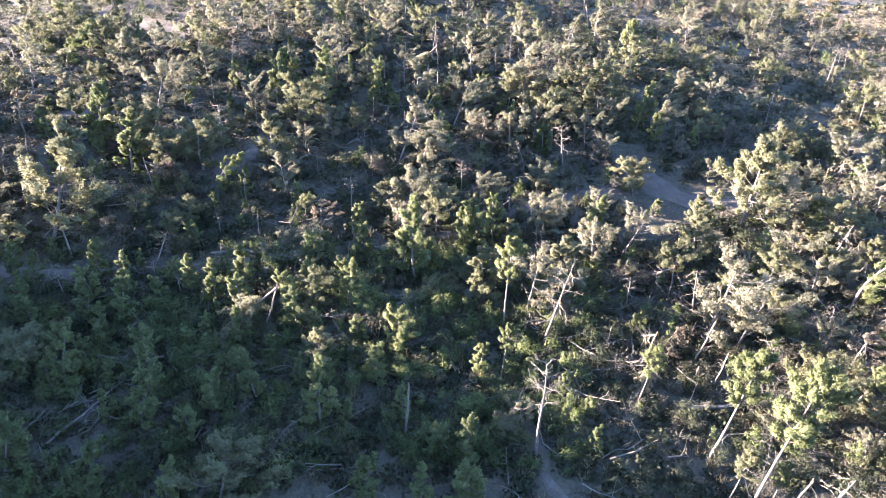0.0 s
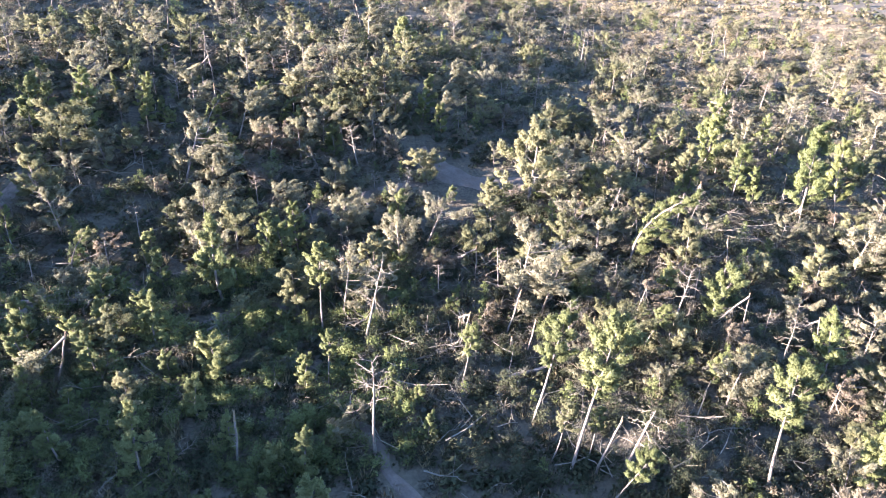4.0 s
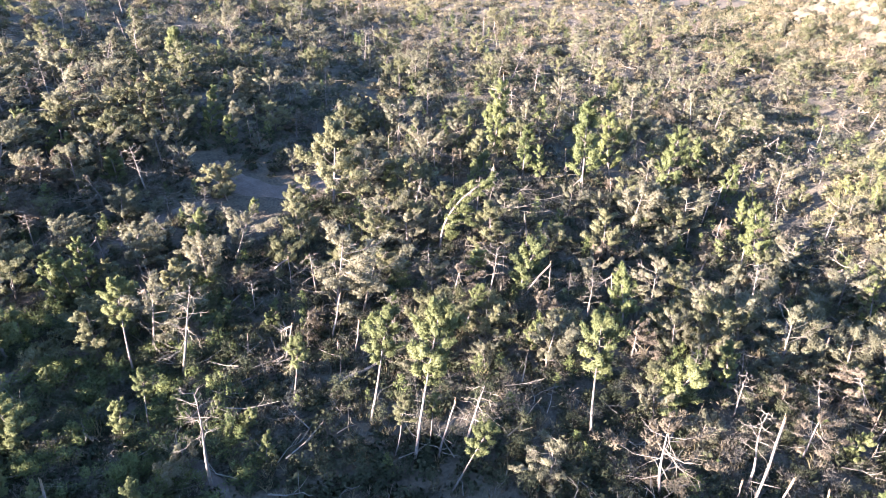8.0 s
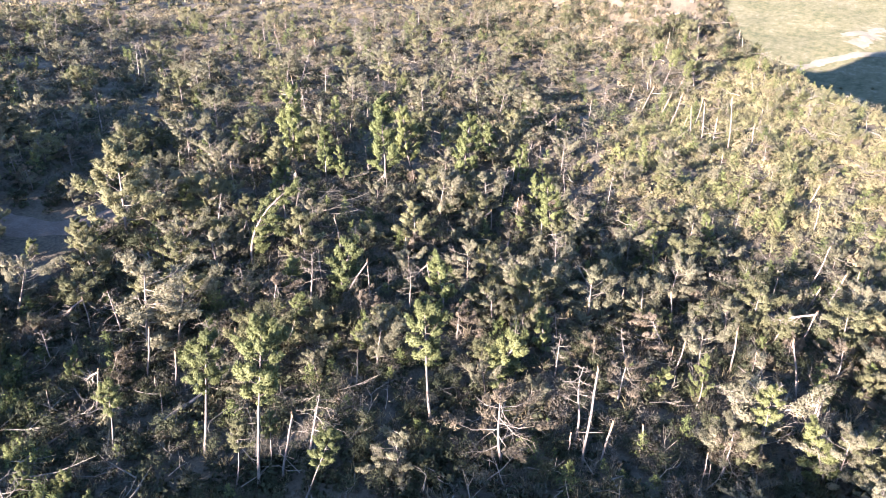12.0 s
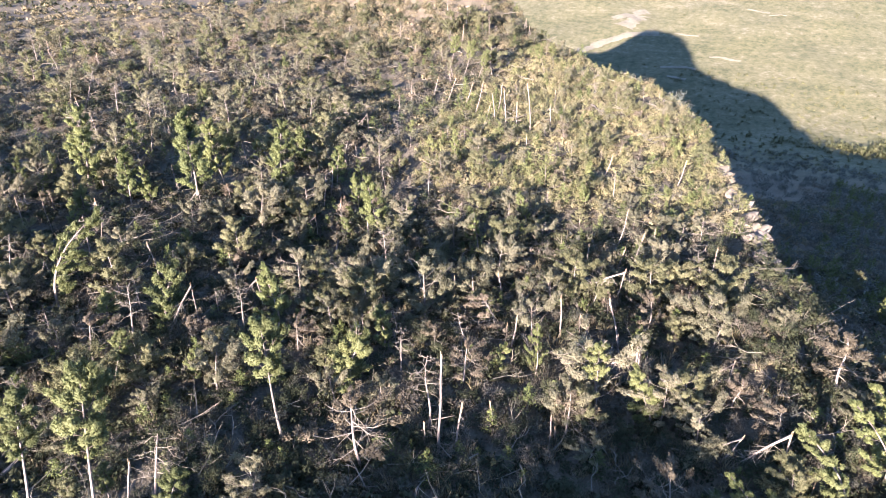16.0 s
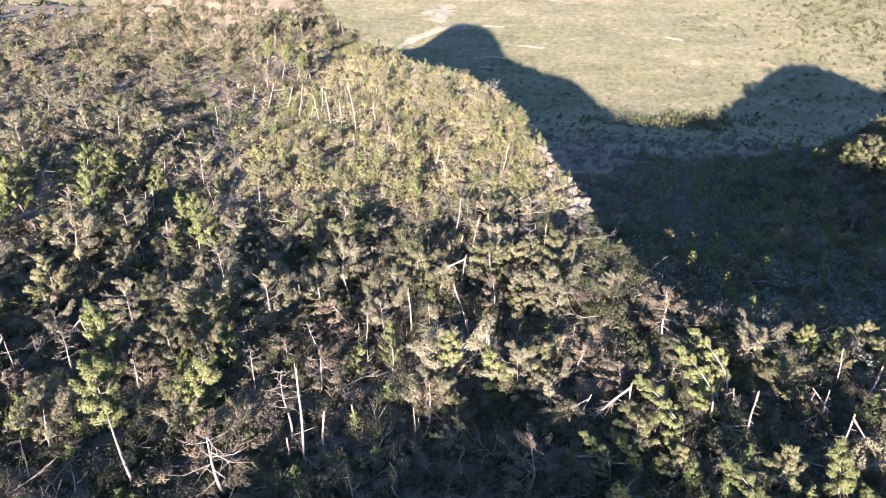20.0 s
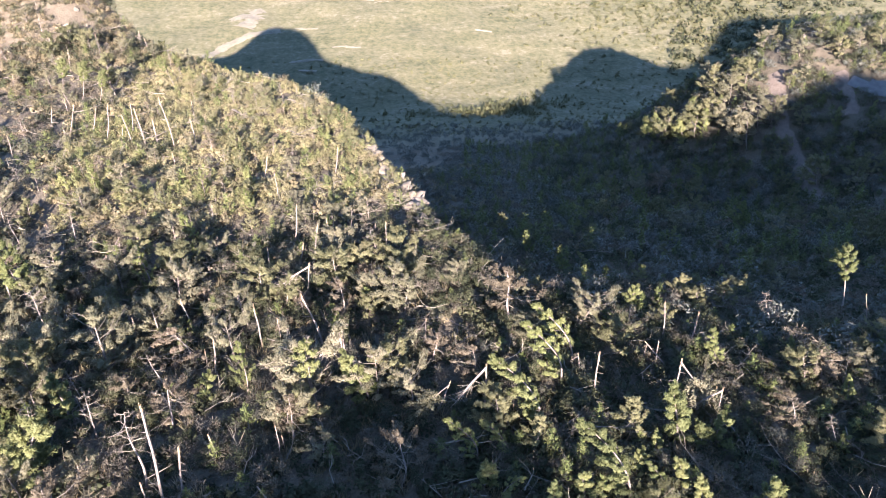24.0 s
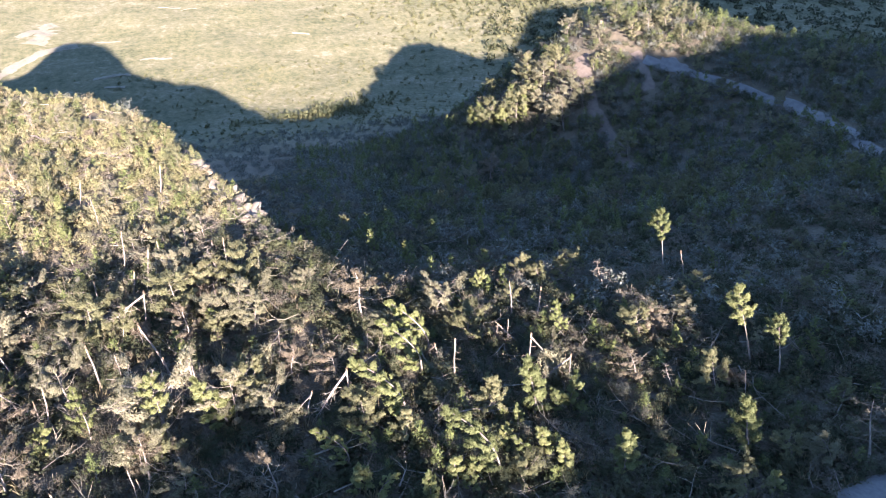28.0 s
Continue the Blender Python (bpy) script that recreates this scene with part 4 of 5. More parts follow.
plant("brown", 39.8, 40.2, 0.68, lean=13, lean_to=-45)
plant("faded", 36.2, 35.3, 0.78, lean=4, lean_to=136)
plant("faded", 27.4, 25.2, 0.63)
plant("young", 6.6, 45.8, 0.46, lean=15, lean_to=98)
plant("young", 9.1, 43.8, 0.47, lean=15, lean_to=102)
plant("young", 10.7, 41.4, 0.47, lean=13, lean_to=104)
plant("young", 8.7, 40.2, 0.46, lean=13, lean_to=102)
plant("young", 10.6, 37.7, 0.52, lean=12, lean_to=106)
plant("spire", 45.8, 35.4, 0.90)
plant("tall", 33.8, 27.2, 1.13, lean=2, lean_to=-39, which=0)
plant("young", 41.9, 25.7, 1.31, lean=7, lean_to=149)
plant("faded", 40.1, 25.9, 0.58, lean=7, lean_to=-33)
plant("brown", 34.2, 20.6, 1.17, lean=2, lean_to=-31)
plant("faded", 40.6, 21.8, 0.51)
plant("young", 48.7, 25.4, 0.89)
plant("faded", 54.5, 23.5, 1.11)
plant("faded", 55.7, 28.4, 0.95, lean=11, lean_to=-27)
plant("brown", 44.5, 32.2, 0.71, lean=6, lean_to=-36)
plant("snag", 40.2, 17.2, 0.91)
plant("stump", 38.3, 16.7, 0.78)
plant("stump", 37.9, 15.3, 1.58)
plant("stump", 38.9, 14.3, 1.09, lean=6, lean_to=160)
plant("stump", 42.8, 12.3, 0.89, lean=6, lean_to=-16)
plant("brown", 47.0, 16.7, 0.77, lean=8, lean_to=160)
plant("brown", 50.0, 20.2, 0.59, lean=8, lean_to=-22)
plant("snag", 52.4, 18.2, 0.61, lean=12, lean_to=-19)
plant("brown", 57.0, 16.8, 0.80, lean=10, lean_to=-16)
plant("stump", 62.0, 17.4, 0.74)
plant("stump", 54.9, 14.2, 0.89, lean=6, lean_to=165)
plant("stump", 55.7, 15.1, 0.74, lean=3, lean_to=165)
plant("faded", 65.3, 18.9, 0.87, lean=3, lean_to=-16)
plant("faded", 61.8, 11.8, 0.70, lean=9, lean_to=-11)
plant("stump", 62.7, 12.1, 0.74, lean=5, lean_to=-11)
plant("stump", 58.0, 10.0, 1.17, lean=3, lean_to=-10)
plant("folded", 58.5, 8.2, 0.60, lean=2, lean_to=-8)
plant("log", 54.0, 8.6, 0.50, -59, which=0)
plant("folded", 56.3, 7.9, 0.65, lean=15, lean_to=172)
plant("faded", 48.1, 4.4, 1.15, lean=8, lean_to=-5)
plant("brown", 43.6, 5.9, 0.90, lean=8, lean_to=-8)
plant("full", 45.3, 5.0, 0.62, lean=8, lean_to=-6)
plant("stump", 49.6, 8.2, 0.59)
plant("young", 48.3, -0.1, 1.03, lean=17, lean_to=0)
plant("stump", 57.3, 4.0, 1.04, lean=8, lean_to=-4)
plant("folded", 51.8, 2.0, 0.99)
plant("full", 64.2, 6.5, 0.40, lean=14, lean_to=-6)
plant("log", 64.5, 6.1, 0.74, -8, which=0)
plant("faded", 72.8, 7.2, 0.52, lean=11, lean_to=-6)
plant("full", 58.7, 17.8, 0.50, lean=10, lean_to=-17)
plant("stump", 42.7, 6.9, 0.48, lean=4, lean_to=-9)
plant("full", 33.6, 70.8, 1.43, lean=5, lean_to=115)
plant("faded", 38.5, 71.4, 0.91, lean=3, lean_to=118)
plant("bent", 39.5, 56.4, 1.37, -35, which=0)
plant("snag", 40.7, 64.2, 0.90, lean=14, lean_to=122)
plant("faded", 51.6, 84.7, 0.93, lean=4, lean_to=121)
plant("spire", 61.6, 75.2, 1.21, lean=10, lean_to=129)
plant("spire", 72.6, 77.1, 0.75, lean=6, lean_to=133)
plant("spire", 59.4, 65.7, 0.91, lean=6, lean_to=132)
plant("spire", 60.9, 63.9, 0.60, lean=2, lean_to=134)
plant("spire", 65.7, 61.0, 1.49, lean=4, lean_to=137)
plant("snag", 87.8, 102.1, 0.89, lean=21, lean_to=131)
plant("snag", 95.2, 86.7, 0.57)
plant("young", 24.4, 74.2, 0.50, lean=13, lean_to=108)
plant("full", 36.2, 93.5, 0.66, lean=2, lean_to=-69)
plant("faded", 28.8, 92.6, 0.85, lean=2, lean_to=107)
plant("young", 26.8, 94.1, 1.10, lean=15, lean_to=106)
plant("snag", 42.4, 93.0, 0.63, lean=3, lean_to=115)
plant("full", 23.3, 80.7, 0.49, lean=14, lean_to=106)
plant("stump", 50.8, 115.1, 0.77, lean=15, lean_to=114)
plant("snag", 66.4, 149.9, 0.94, lean=9, lean_to=114)
plant("snag", 70.2, 127.4, 1.05, lean=5, lean_to=119)
plant("young", 55.6, 136.2, 0.53, lean=13, lean_to=112)
plant("stump", 47.2, 50.5, 0.81)
plant("full", 49.5, 50.0, 0.44, lean=34, lean_to=135)
plant("snag", 48.4, 49.5, 0.59, lean=3, lean_to=134)
plant("faded", 49.4, 57.1, 0.51, lean=2, lean_to=-49)
plant("faded", 60.9, 67.9, 0.42, lean=5, lean_to=-48)
plant("spire", 75.2, 54.3, 1.12, lean=8, lean_to=144)
plant("young", 84.0, 54.5, 1.22, lean=12, lean_to=-33)
plant("spire", 80.5, 48.0, 0.77, lean=4, lean_to=149)
plant("spire", 70.4, 36.5, 0.87, lean=9, lean_to=-27)
plant("spire", 74.8, 41.8, 0.86)
plant("faded", 63.1, 48.8, 0.98)
plant("faded", 78.7, 49.8, 0.48, lean=18, lean_to=-32)
plant("spire", 72.9, 62.0, 1.02, lean=6, lean_to=-40)
plant("snag", 80.5, 34.0, 0.90, lean=3, lean_to=157)
plant("young", 96.2, 39.3, 0.85, lean=14, lean_to=-22)
plant("young", 96.7, 35.9, 1.09, lean=4, lean_to=-20)
plant("young", 100.1, 34.4, 0.71, lean=6, lean_to=-19)
plant("full", 146.1, 45.9, 1.12, lean=3, lean_to=-17)
plant("faded", 140.4, 52.9, 0.66, lean=10, lean_to=-21)
plant("tall", 148.6, 34.7, 0.94, lean=16, lean_to=-13, which=0)
plant("tall", 154.0, 34.2, 0.71, lean=5, lean_to=-13, which=0)
plant("stump", 111.1, 32.0, 1.54, lean=5, lean_to=-16)
plant("stump", 111.2, 30.3, 1.53)
plant("stump", 111.7, 27.9, 1.42)
plant("stump", 112.6, 34.4, 1.23, lean=7, lean_to=-17)
plant("stump", 111.0, 24.3, 1.49, lean=3, lean_to=-12)
plant("snag", 85.0, 18.3, 0.64)
plant("spire", 80.6, 19.8, 0.79, lean=17, lean_to=-14)
plant("young", 93.9, 14.0, 0.89, lean=10, lean_to=-8)
plant("spire", 87.3, 13.5, 0.55, lean=10, lean_to=-9)
plant("faded", 76.9, 31.3, 0.46, lean=2, lean_to=-22)
plant("faded", 62.6, 43.0, 0.56, lean=8, lean_to=-35)
# the head of the gorge, the knoll and the spur beyond
plant("spire", 230.3, -111.4, 1.28, lean=4, lean_to=26)
plant("young", 234.9, -110.7, 1.73, lean=4, lean_to=25)
plant("spire", 223.2, -120.7, 1.39, lean=3, lean_to=28)
plant("spire", 215.2, -121.2, 1.16)
plant("young", 218.7, -127.4, 1.27)
plant("young", 366.3, -145.7, 1.58, lean=3, lean_to=-158)
plant("young", 352.0, -129.8, 1.25)
plant("young", 256.8, -108.5, 0.98)
plant("folded", 186.0, -94.4, 2.00)
plant("faded", 182.7, -82.9, 0.84, lean=10, lean_to=-156)
plant("faded", 182.9, -88.9, 0.92, lean=8, lean_to=26)
plant("snag", 188.5, -94.0, 0.85, lean=5, lean_to=27)
plant("faded", 234.7, -132.4, 1.49, lean=3, lean_to=-151)
plant("full", 220.0, -137.0, 1.46, lean=4, lean_to=32)
plant("faded", 203.4, -133.6, 1.44, lean=3, lean_to=33)
plant("faded", 203.1, -128.0, 1.45)
plant("full", 199.9, -138.0, 1.09, lean=3, lean_to=35)
plant("faded", 219.6, -131.3, 1.63)
plant("faded", 207.7, -150.1, 0.71, lean=6, lean_to=36)
plant("young", 185.6, -148.6, 0.66, lean=7, lean_to=39)
plant("faded", 79.6, 10.1, 0.46, lean=18, lean_to=173)
plant("faded", 77.9, 5.2, 0.46, lean=14, lean_to=176)
plant("faded", 70.2, 1.9, 0.79, lean=7, lean_to=178)
plant("stump", 78.1, 7.5, 0.85, lean=12, lean_to=175)
plant("stump", 72.4, 5.1, 1.15, lean=9, lean_to=176)
plant("stump", 72.8, 6.7, 0.90, lean=12, lean_to=175)
plant("folded", 70.1, -7.2, 0.72, lean=8, lean_to=6)
plant("faded", 61.3, -3.1, 0.83, lean=6, lean_to=-177)
plant("faded", 60.0, -4.4, 0.80, lean=7, lean_to=-176)
plant("snag", 70.9, -2.7, 0.60, lean=12, lean_to=2)
plant("snag", 72.7, -9.4, 0.40, lean=11, lean_to=-173)
plant("stump", 70.7, -3.2, 0.93, lean=6, lean_to=-177)
plant("faded", 64.2, -10.8, 0.45)
plant("faded", 66.7, 4.7, 0.45)
plant("full", 64.1, 7.9, 0.52, lean=12, lean_to=173)
plant("folded", 64.0, 5.7, 0.90, lean=8, lean_to=175)
plant("stump", 66.7, 12.4, 0.68, lean=14, lean_to=169)
plant("brown", 61.6, 2.1, 0.68, lean=7, lean_to=178)
plant("full", 60.8, -0.5, 0.40, lean=9, lean_to=-180)
plant("brown", 57.2, -15.3, 1.07, lean=7, lean_to=15)
plant("bent", 53.7, -20.6, 1.09, 69, which=1)
plant("faded", 62.9, -24.7, 0.80, lean=21, lean_to=-159)
plant("bent", 48.1, -17.7, 1.01, 70, which=1)
plant("bent", 43.0, -14.5, 1.06, 71, which=0)
plant("faded", 53.7, -16.5, 0.48, lean=2, lean_to=17)
plant("folded", 50.2, -20.5, 0.66, lean=10, lean_to=22)
plant("stump", 57.5, 4.2, 0.63, lean=2, lean_to=-4)
plant("stump", 51.7, 2.1, 1.10, lean=9, lean_to=178)
plant("stump", 56.9, 2.6, 0.52, lean=10, lean_to=177)
plant("tall", 47.7, 4.6, 0.74, lean=2, lean_to=-6, which=0)
plant("faded", 48.5, -0.9, 0.75)
plant("faded", 46.8, -4.0, 0.62, lean=5, lean_to=5)
plant("folded", 45.4, -5.8, 0.74, lean=19, lean_to=-173)
plant("folded", 45.9, -10.2, 0.91)
plant("brown", 50.1, -9.8, 0.60, lean=5, lean_to=-169)
plant("brown", 52.2, -6.6, 0.59, lean=6, lean_to=-173)
plant("snag", 52.7, -13.9, 0.40, lean=3, lean_to=-165)
plant("stump", 44.5, -12.4, 0.61)
plant("full", 43.1, -10.8, 0.58, lean=3, lean_to=14)
plant("full", 40.3, -13.4, 0.48, lean=3, lean_to=-162)
plant("brown", 38.0, -2.1, 0.81, lean=4, lean_to=-177)
plant("faded", 44.5, 6.7, 0.74)
plant("bent", 39.7, -8.3, 0.68, 78, which=1)
plant("bent", 39.9, -10.9, 0.54, 75, which=0)
plant("bent", 34.8, -9.2, 0.44, -105, which=1)
plant("young", 36.2, -8.3, 0.62)
plant("young", 33.0, -12.5, 0.65, lean=2, lean_to=-159)
plant("stump", 42.4, 7.3, 0.53)
plant("faded", 40.7, 3.9, 0.44, lean=7, lean_to=175)
plant("young", 83.1, -41.7, 0.61, lean=5, lean_to=27)
plant("young", 68.4, -33.2, 0.76, lean=2, lean_to=-154)
plant("full", 57.7, -27.1, 0.60)
plant("stump", 46.7, -20.5, 1.10)
plant("folded", 54.5, -31.5, 0.77, lean=45, lean_to=30)
plant("folded", 48.2, -29.4, 1.75)
plant("stump", 58.3, -36.2, 1.32, lean=3, lean_to=-148)
plant("stump", 60.0, -33.7, 0.76)
plant("full", 69.1, -42.9, 0.45, lean=10, lean_to=32)
plant("stump", 54.6, -30.4, 0.73, lean=2, lean_to=29)
plant("faded", 49.2, -33.0, 0.49, lean=9, lean_to=34)
plant("folded", 44.7, -31.9, 0.79)
plant("stump", 47.8, -33.7, 0.61, lean=7, lean_to=35)
plant("young", 41.5, -26.2, 1.14, lean=6, lean_to=32)
plant("young", 40.8, -28.2, 0.57, lean=4, lean_to=35)
plant("young", 41.2, -30.2, 0.70, lean=5, lean_to=36)
plant("young", 39.0, -23.0, 0.51)
plant("full", 41.2, -21.7, 0.54)
plant("bent", 34.1, -18.9, 1.03, 61, which=0)
plant("bent", 34.1, -21.8, 0.48, 57, which=1)
plant("young", 34.8, -23.3, 0.64, lean=4, lean_to=34)
plant("young", 36.4, -20.6, 0.52, lean=7, lean_to=29)
plant("young", 32.7, -24.0, 0.68, lean=6, lean_to=36)
plant("young", 34.2, -15.3, 0.63, lean=4, lean_to=24)
plant("young", 33.8, -16.3, 0.55)
plant("full", 32.9, -20.5, 0.40, lean=3, lean_to=32)
plant("young", 31.7, -29.1, 0.89, lean=4, lean_to=43)
plant("young", 31.6, -34.0, 0.46, lean=9, lean_to=47)
plant("brown", 48.9, -45.0, 0.79, lean=8, lean_to=43)
plant("full", 48.6, -43.2, 0.55, lean=9, lean_to=42)
plant("brown", 42.9, -38.3, 0.64, lean=7, lean_to=42)
plant("snag", 39.5, -40.5, 0.40, lean=20, lean_to=46)
plant("young", 38.9, -40.6, 0.43, lean=9, lean_to=46)
plant("tall", 65.4, -60.4, 0.94, lean=8, lean_to=43, which=0)
plant("stump", 60.3, -59.8, 0.80, lean=9, lean_to=45)
plant("tall", 39.6, -50.2, 0.86, lean=17, lean_to=52, which=0)
plant("tall", 36.6, -50.8, 0.68, lean=11, lean_to=54, which=0)
plant("full", 37.9, -44.6, 0.64, lean=18, lean_to=50)
plant("folded", 36.0, -46.2, 0.72, lean=11, lean_to=52)
plant("young", 30.0, -40.9, 1.03, lean=15, lean_to=54)
plant("full", 26.1, -37.2, 0.50, lean=25, lean_to=55)
plant("young", 25.3, -38.7, 0.52, lean=10, lean_to=57)
plant("full", 27.8, -43.1, 0.40, lean=13, lean_to=57)
plant("faded", 25.9, -45.5, 0.55, lean=11, lean_to=60)
plant("snag", 24.6, -48.1, 0.97, lean=11, lean_to=63)
plant("snag", 23.2, -43.6, 0.42, lean=30, lean_to=62)
plant("full", 31.4, -53.2, 0.40, lean=4, lean_to=59)
plant("young", 31.8, -37.3, 0.46, lean=10, lean_to=49)
plant("snag", 60.7, -47.4, 0.62, lean=15, lean_to=38)
plant("young", 54.3, -45.6, 0.40, lean=7, lean_to=40)
plant("full", 224.7, -112.3, 1.89, lean=3, lean_to=-153)
plant("young", 217.7, -115.8, 1.95, lean=8, lean_to=28)
plant("full", 217.1, -119.9, 1.74, lean=3, lean_to=29)
plant("full", 217.6, -123.5, 1.45, lean=2, lean_to=-150)
plant("faded", 196.8, -127.8, 2.00, lean=5, lean_to=33)
plant("full", 209.7, -175.8, 1.11, lean=15, lean_to=40)
plant("full", 196.9, -183.4, 1.01, lean=17, lean_to=43)
plant("full", 220.5, -161.2, 1.02, lean=7, lean_to=36)
plant("faded", 217.7, -152.6, 0.92, lean=6, lean_to=35)
plant("faded", 233.5, -149.2, 1.05, lean=3, lean_to=-147)
plant("full", 228.3, -131.4, 1.55, lean=14, lean_to=30)
plant("faded", 210.7, -127.7, 1.33, lean=8, lean_to=31)
plant("faded", 199.7, -135.7, 1.42)
plant("snag", 547.1, -340.7, 2.00, lean=8, lean_to=32)
plant("brown", 181.6, -92.3, 1.76, lean=6, lean_to=27)
plant("faded", 179.3, -83.3, 0.95)
plant("faded", 209.0, -168.0, 1.13, lean=8, lean_to=39)
plant("full", 199.1, -175.4, 0.96, lean=17, lean_to=41)
plant("full", 210.3, -161.9, 0.95, lean=10, lean_to=38)
plant("young", 185.9, -148.4, 1.16, lean=4, lean_to=39)
plant("full", 183.3, -170.8, 0.78, lean=10, lean_to=43)
plant("full", 170.2, -177.5, 1.00, lean=14, lean_to=46)
plant("full", 158.8, -214.6, 0.79, lean=15, lean_to=54)
plant("full", 151.3, -195.6, 0.83, lean=17, lean_to=52)
plant("full", 166.4, -131.7, 1.27, lean=7, lean_to=38)
plant("full", 158.1, -137.5, 0.98, lean=8, lean_to=41)
plant("full", 128.0, -168.4, 0.84, lean=14, lean_to=53)
plant("full", 153.1, -186.6, 0.82, lean=13, lean_to=51)
plant("snag", 161.1, 21.4, 0.73, lean=13, lean_to=172)
plant("snag", 155.5, 11.9, 0.47, lean=10, lean_to=176)
plant("full", 155.8, 15.9, 0.54, lean=9, lean_to=174)
plant("snag", 118.0, -1.4, 0.51, lean=8, lean_to=-179)
plant("snag", 83.5, -5.4, 0.58, lean=6, lean_to=-176)
plant("full", 90.2, 14.6, 0.63, lean=14, lean_to=171)
plant("stump", 95.9, 2.3, 0.99, lean=9, lean_to=179)
plant("stump", 99.5, 12.8, 1.08, lean=13, lean_to=173)
plant("full", 74.6, -12.2, 0.49, lean=6, lean_to=-171)
plant("full", 114.8, -26.9, 0.69, lean=10, lean_to=-167)
plant("faded", 72.5, -13.8, 0.49, lean=5, lean_to=-169)
plant("faded", 60.0, -16.2, 0.41, lean=9, lean_to=-165)
plant("log", 118.5, 12.4, 0.97, -144, which=0)
plant("log", 129.0, 21.0, 1.50, -149, which=0)
plant("log", 92.6, 7.5, 0.58, -136, which=0)
# along the rim
plant("snag", 127.6, 16.2, 0.67)
plant("stump", 118.4, 40.2, 1.06, lean=18, lean_to=161)
plant("stump", 121.6, 43.4, 1.08, lean=18, lean_to=160)
plant("stump", 114.1, 36.8, 1.03, lean=15, lean_to=162)
plant("stump", 120.6, 36.6, 0.96, lean=16, lean_to=163)
plant("tall", 143.1, 55.1, 0.78, lean=15, lean_to=159, which=0)
plant("tall", 141.8, 51.2, 0.79, lean=17, lean_to=160, which=0)
plant("tall", 140.0, 47.6, 0.69, lean=20, lean_to=161, which=0)
plant("stump", 122.2, 47.3, 1.19, lean=19, lean_to=159)
plant("stump", 127.5, 52.3, 1.22, lean=16, lean_to=158)


# ---- the rest of the wood, thinned where trees already stand ----
def free(x, y, gap):
    return all((x - a) ** 2 + (y - b) ** 2 > gap * gap for a, b in PLANTED)


def sector(lo, hi, near, far, rng):
    """A place at random between two compass bearings and two distances from under the drone, even over the ground."""
    c, d = radians(rng.uniform(lo, hi)), math.sqrt(rng.uniform(near ** 2, far ** 2))
    return d * math.sin(c), d * math.cos(c)


def fill(n, mixture, lo, hi, near, far, gap, seed, small=0.75, large=1.15, keep=lambda x, y: True):
    rng = random.Random(seed)
    random.seed(seed)
    codes, weights = zip(*mixture)
    made = 0
    for _ in range(n * 8):
        x, y = sector(lo, hi, near, far, rng)
        if made < n and keep(x, y) and clear(x, y) and free(x, y, gap):
            plant(rng.choices(codes, weights)[0], x, y, rng.uniform(small, large), lean=rng.uniform(0, 9), lean_to=rng.uniform(0, 360))
            made += 1


def on_top(x, y):
    return (x < rim(y) - 2) | (np.asarray(y) < -6)


def inland(x, y):
    """The plateau without its rocky brink."""
    return (x < rim(y) - 8) | (np.asarray(y) < -18)


MIX = [("full", 4), ("faded", 5), ("young", 1.6), ("brown", 1.2), ("snag", 1.6), ("stump", 1.0), ("folded", 1.5), ("log", 2.0), ("bent", 0.5)]
DRY = [("faded", 5), ("snag", 2), ("stump", 1.8), ("log", 2.5), ("brown", 1.5), ("full", 3), ("folded", 1)]
SHADE = [("full", 4), ("faded", 2), ("young", 1), ("log", 2.5), ("snag", 1.5), ("bent", 1.5), ("spire", 1.5), ("brown", 1)]
fill(40, [("young", 6), ("log", 1)], -36, -5, 42, 66, 3.0, 30, 0.5, 0.9)
fill(190, MIX, -38, 15, 68, 125, 2.8, 31, 0.5, 1.0, keep=on_top)
fill(330, MIX, 12, 100, 48, 112, 2.3, 34, 0.4, 0.85, keep=inland)
fill(330, DRY, -20, 80, 110, 205, 3.2, 32, 0.5, 0.95, keep=on_top)
fill(90, DRY, 78, 96, 95, 190, 3.2, 36, 0.4, 0.7, keep=inland)
fill(150, SHADE, 98, 158, 45, 130, 3.2, 33, 0.3, 0.55)
fill(70, MIX, -38, 14, 52, 70, 2.8, 44, 0.5, 0.8)
fill(55, [("full", 2), ("faded", 2), ("young", 1)], 113, 133, 222, 300, 3.4, 39, 0.45, 0.85)
fill(130, SHADE, 110, 150, 125, 240, 4.6, 40, 0.6, 0.95)
for things, used, placed in KINDS.values():
    for i, ob in enumerate(things):
        if i not in placed:
            for o in (*ob.children_recursive, ob):
                bpy.data.objects.remove(o)


# ---- undergrowth ----
def clump(seed, n, size, flat=0.75, each=3, up=0.6, width=0.5):
    """Leaves over a rounded bush one metre across."""
    rng = np.random.default_rng(seed)
    d = rng.normal(0, 1, (n, 3))
    d[:, 2] = np.abs(d[:, 2])
    d /= np.linalg.norm(d, axis=1, keepdims=True)
    lump = 0.5 * (0.75 + 0.35 * np.sin(3 * d[:, 0] * 2 + seed) * np.sin(3 * d[:, 1] * 2 + 1))
    p = d * lump[:, None] * rng.uniform(0.7, 1.05, (n, 1)) * np.array([1, 1, flat * 1.6])
    over = np.cross(d, rng.normal(0, 1, d.shape)) if up < 1 else d * 0.4
    v, f = blades(p, over + np.array([0, 0, up]), size, each, rng, 0.5, width, d)
    return v, f, leaf_normals(v, d + np.array([0, 0, 0.25]), each, 0.7)


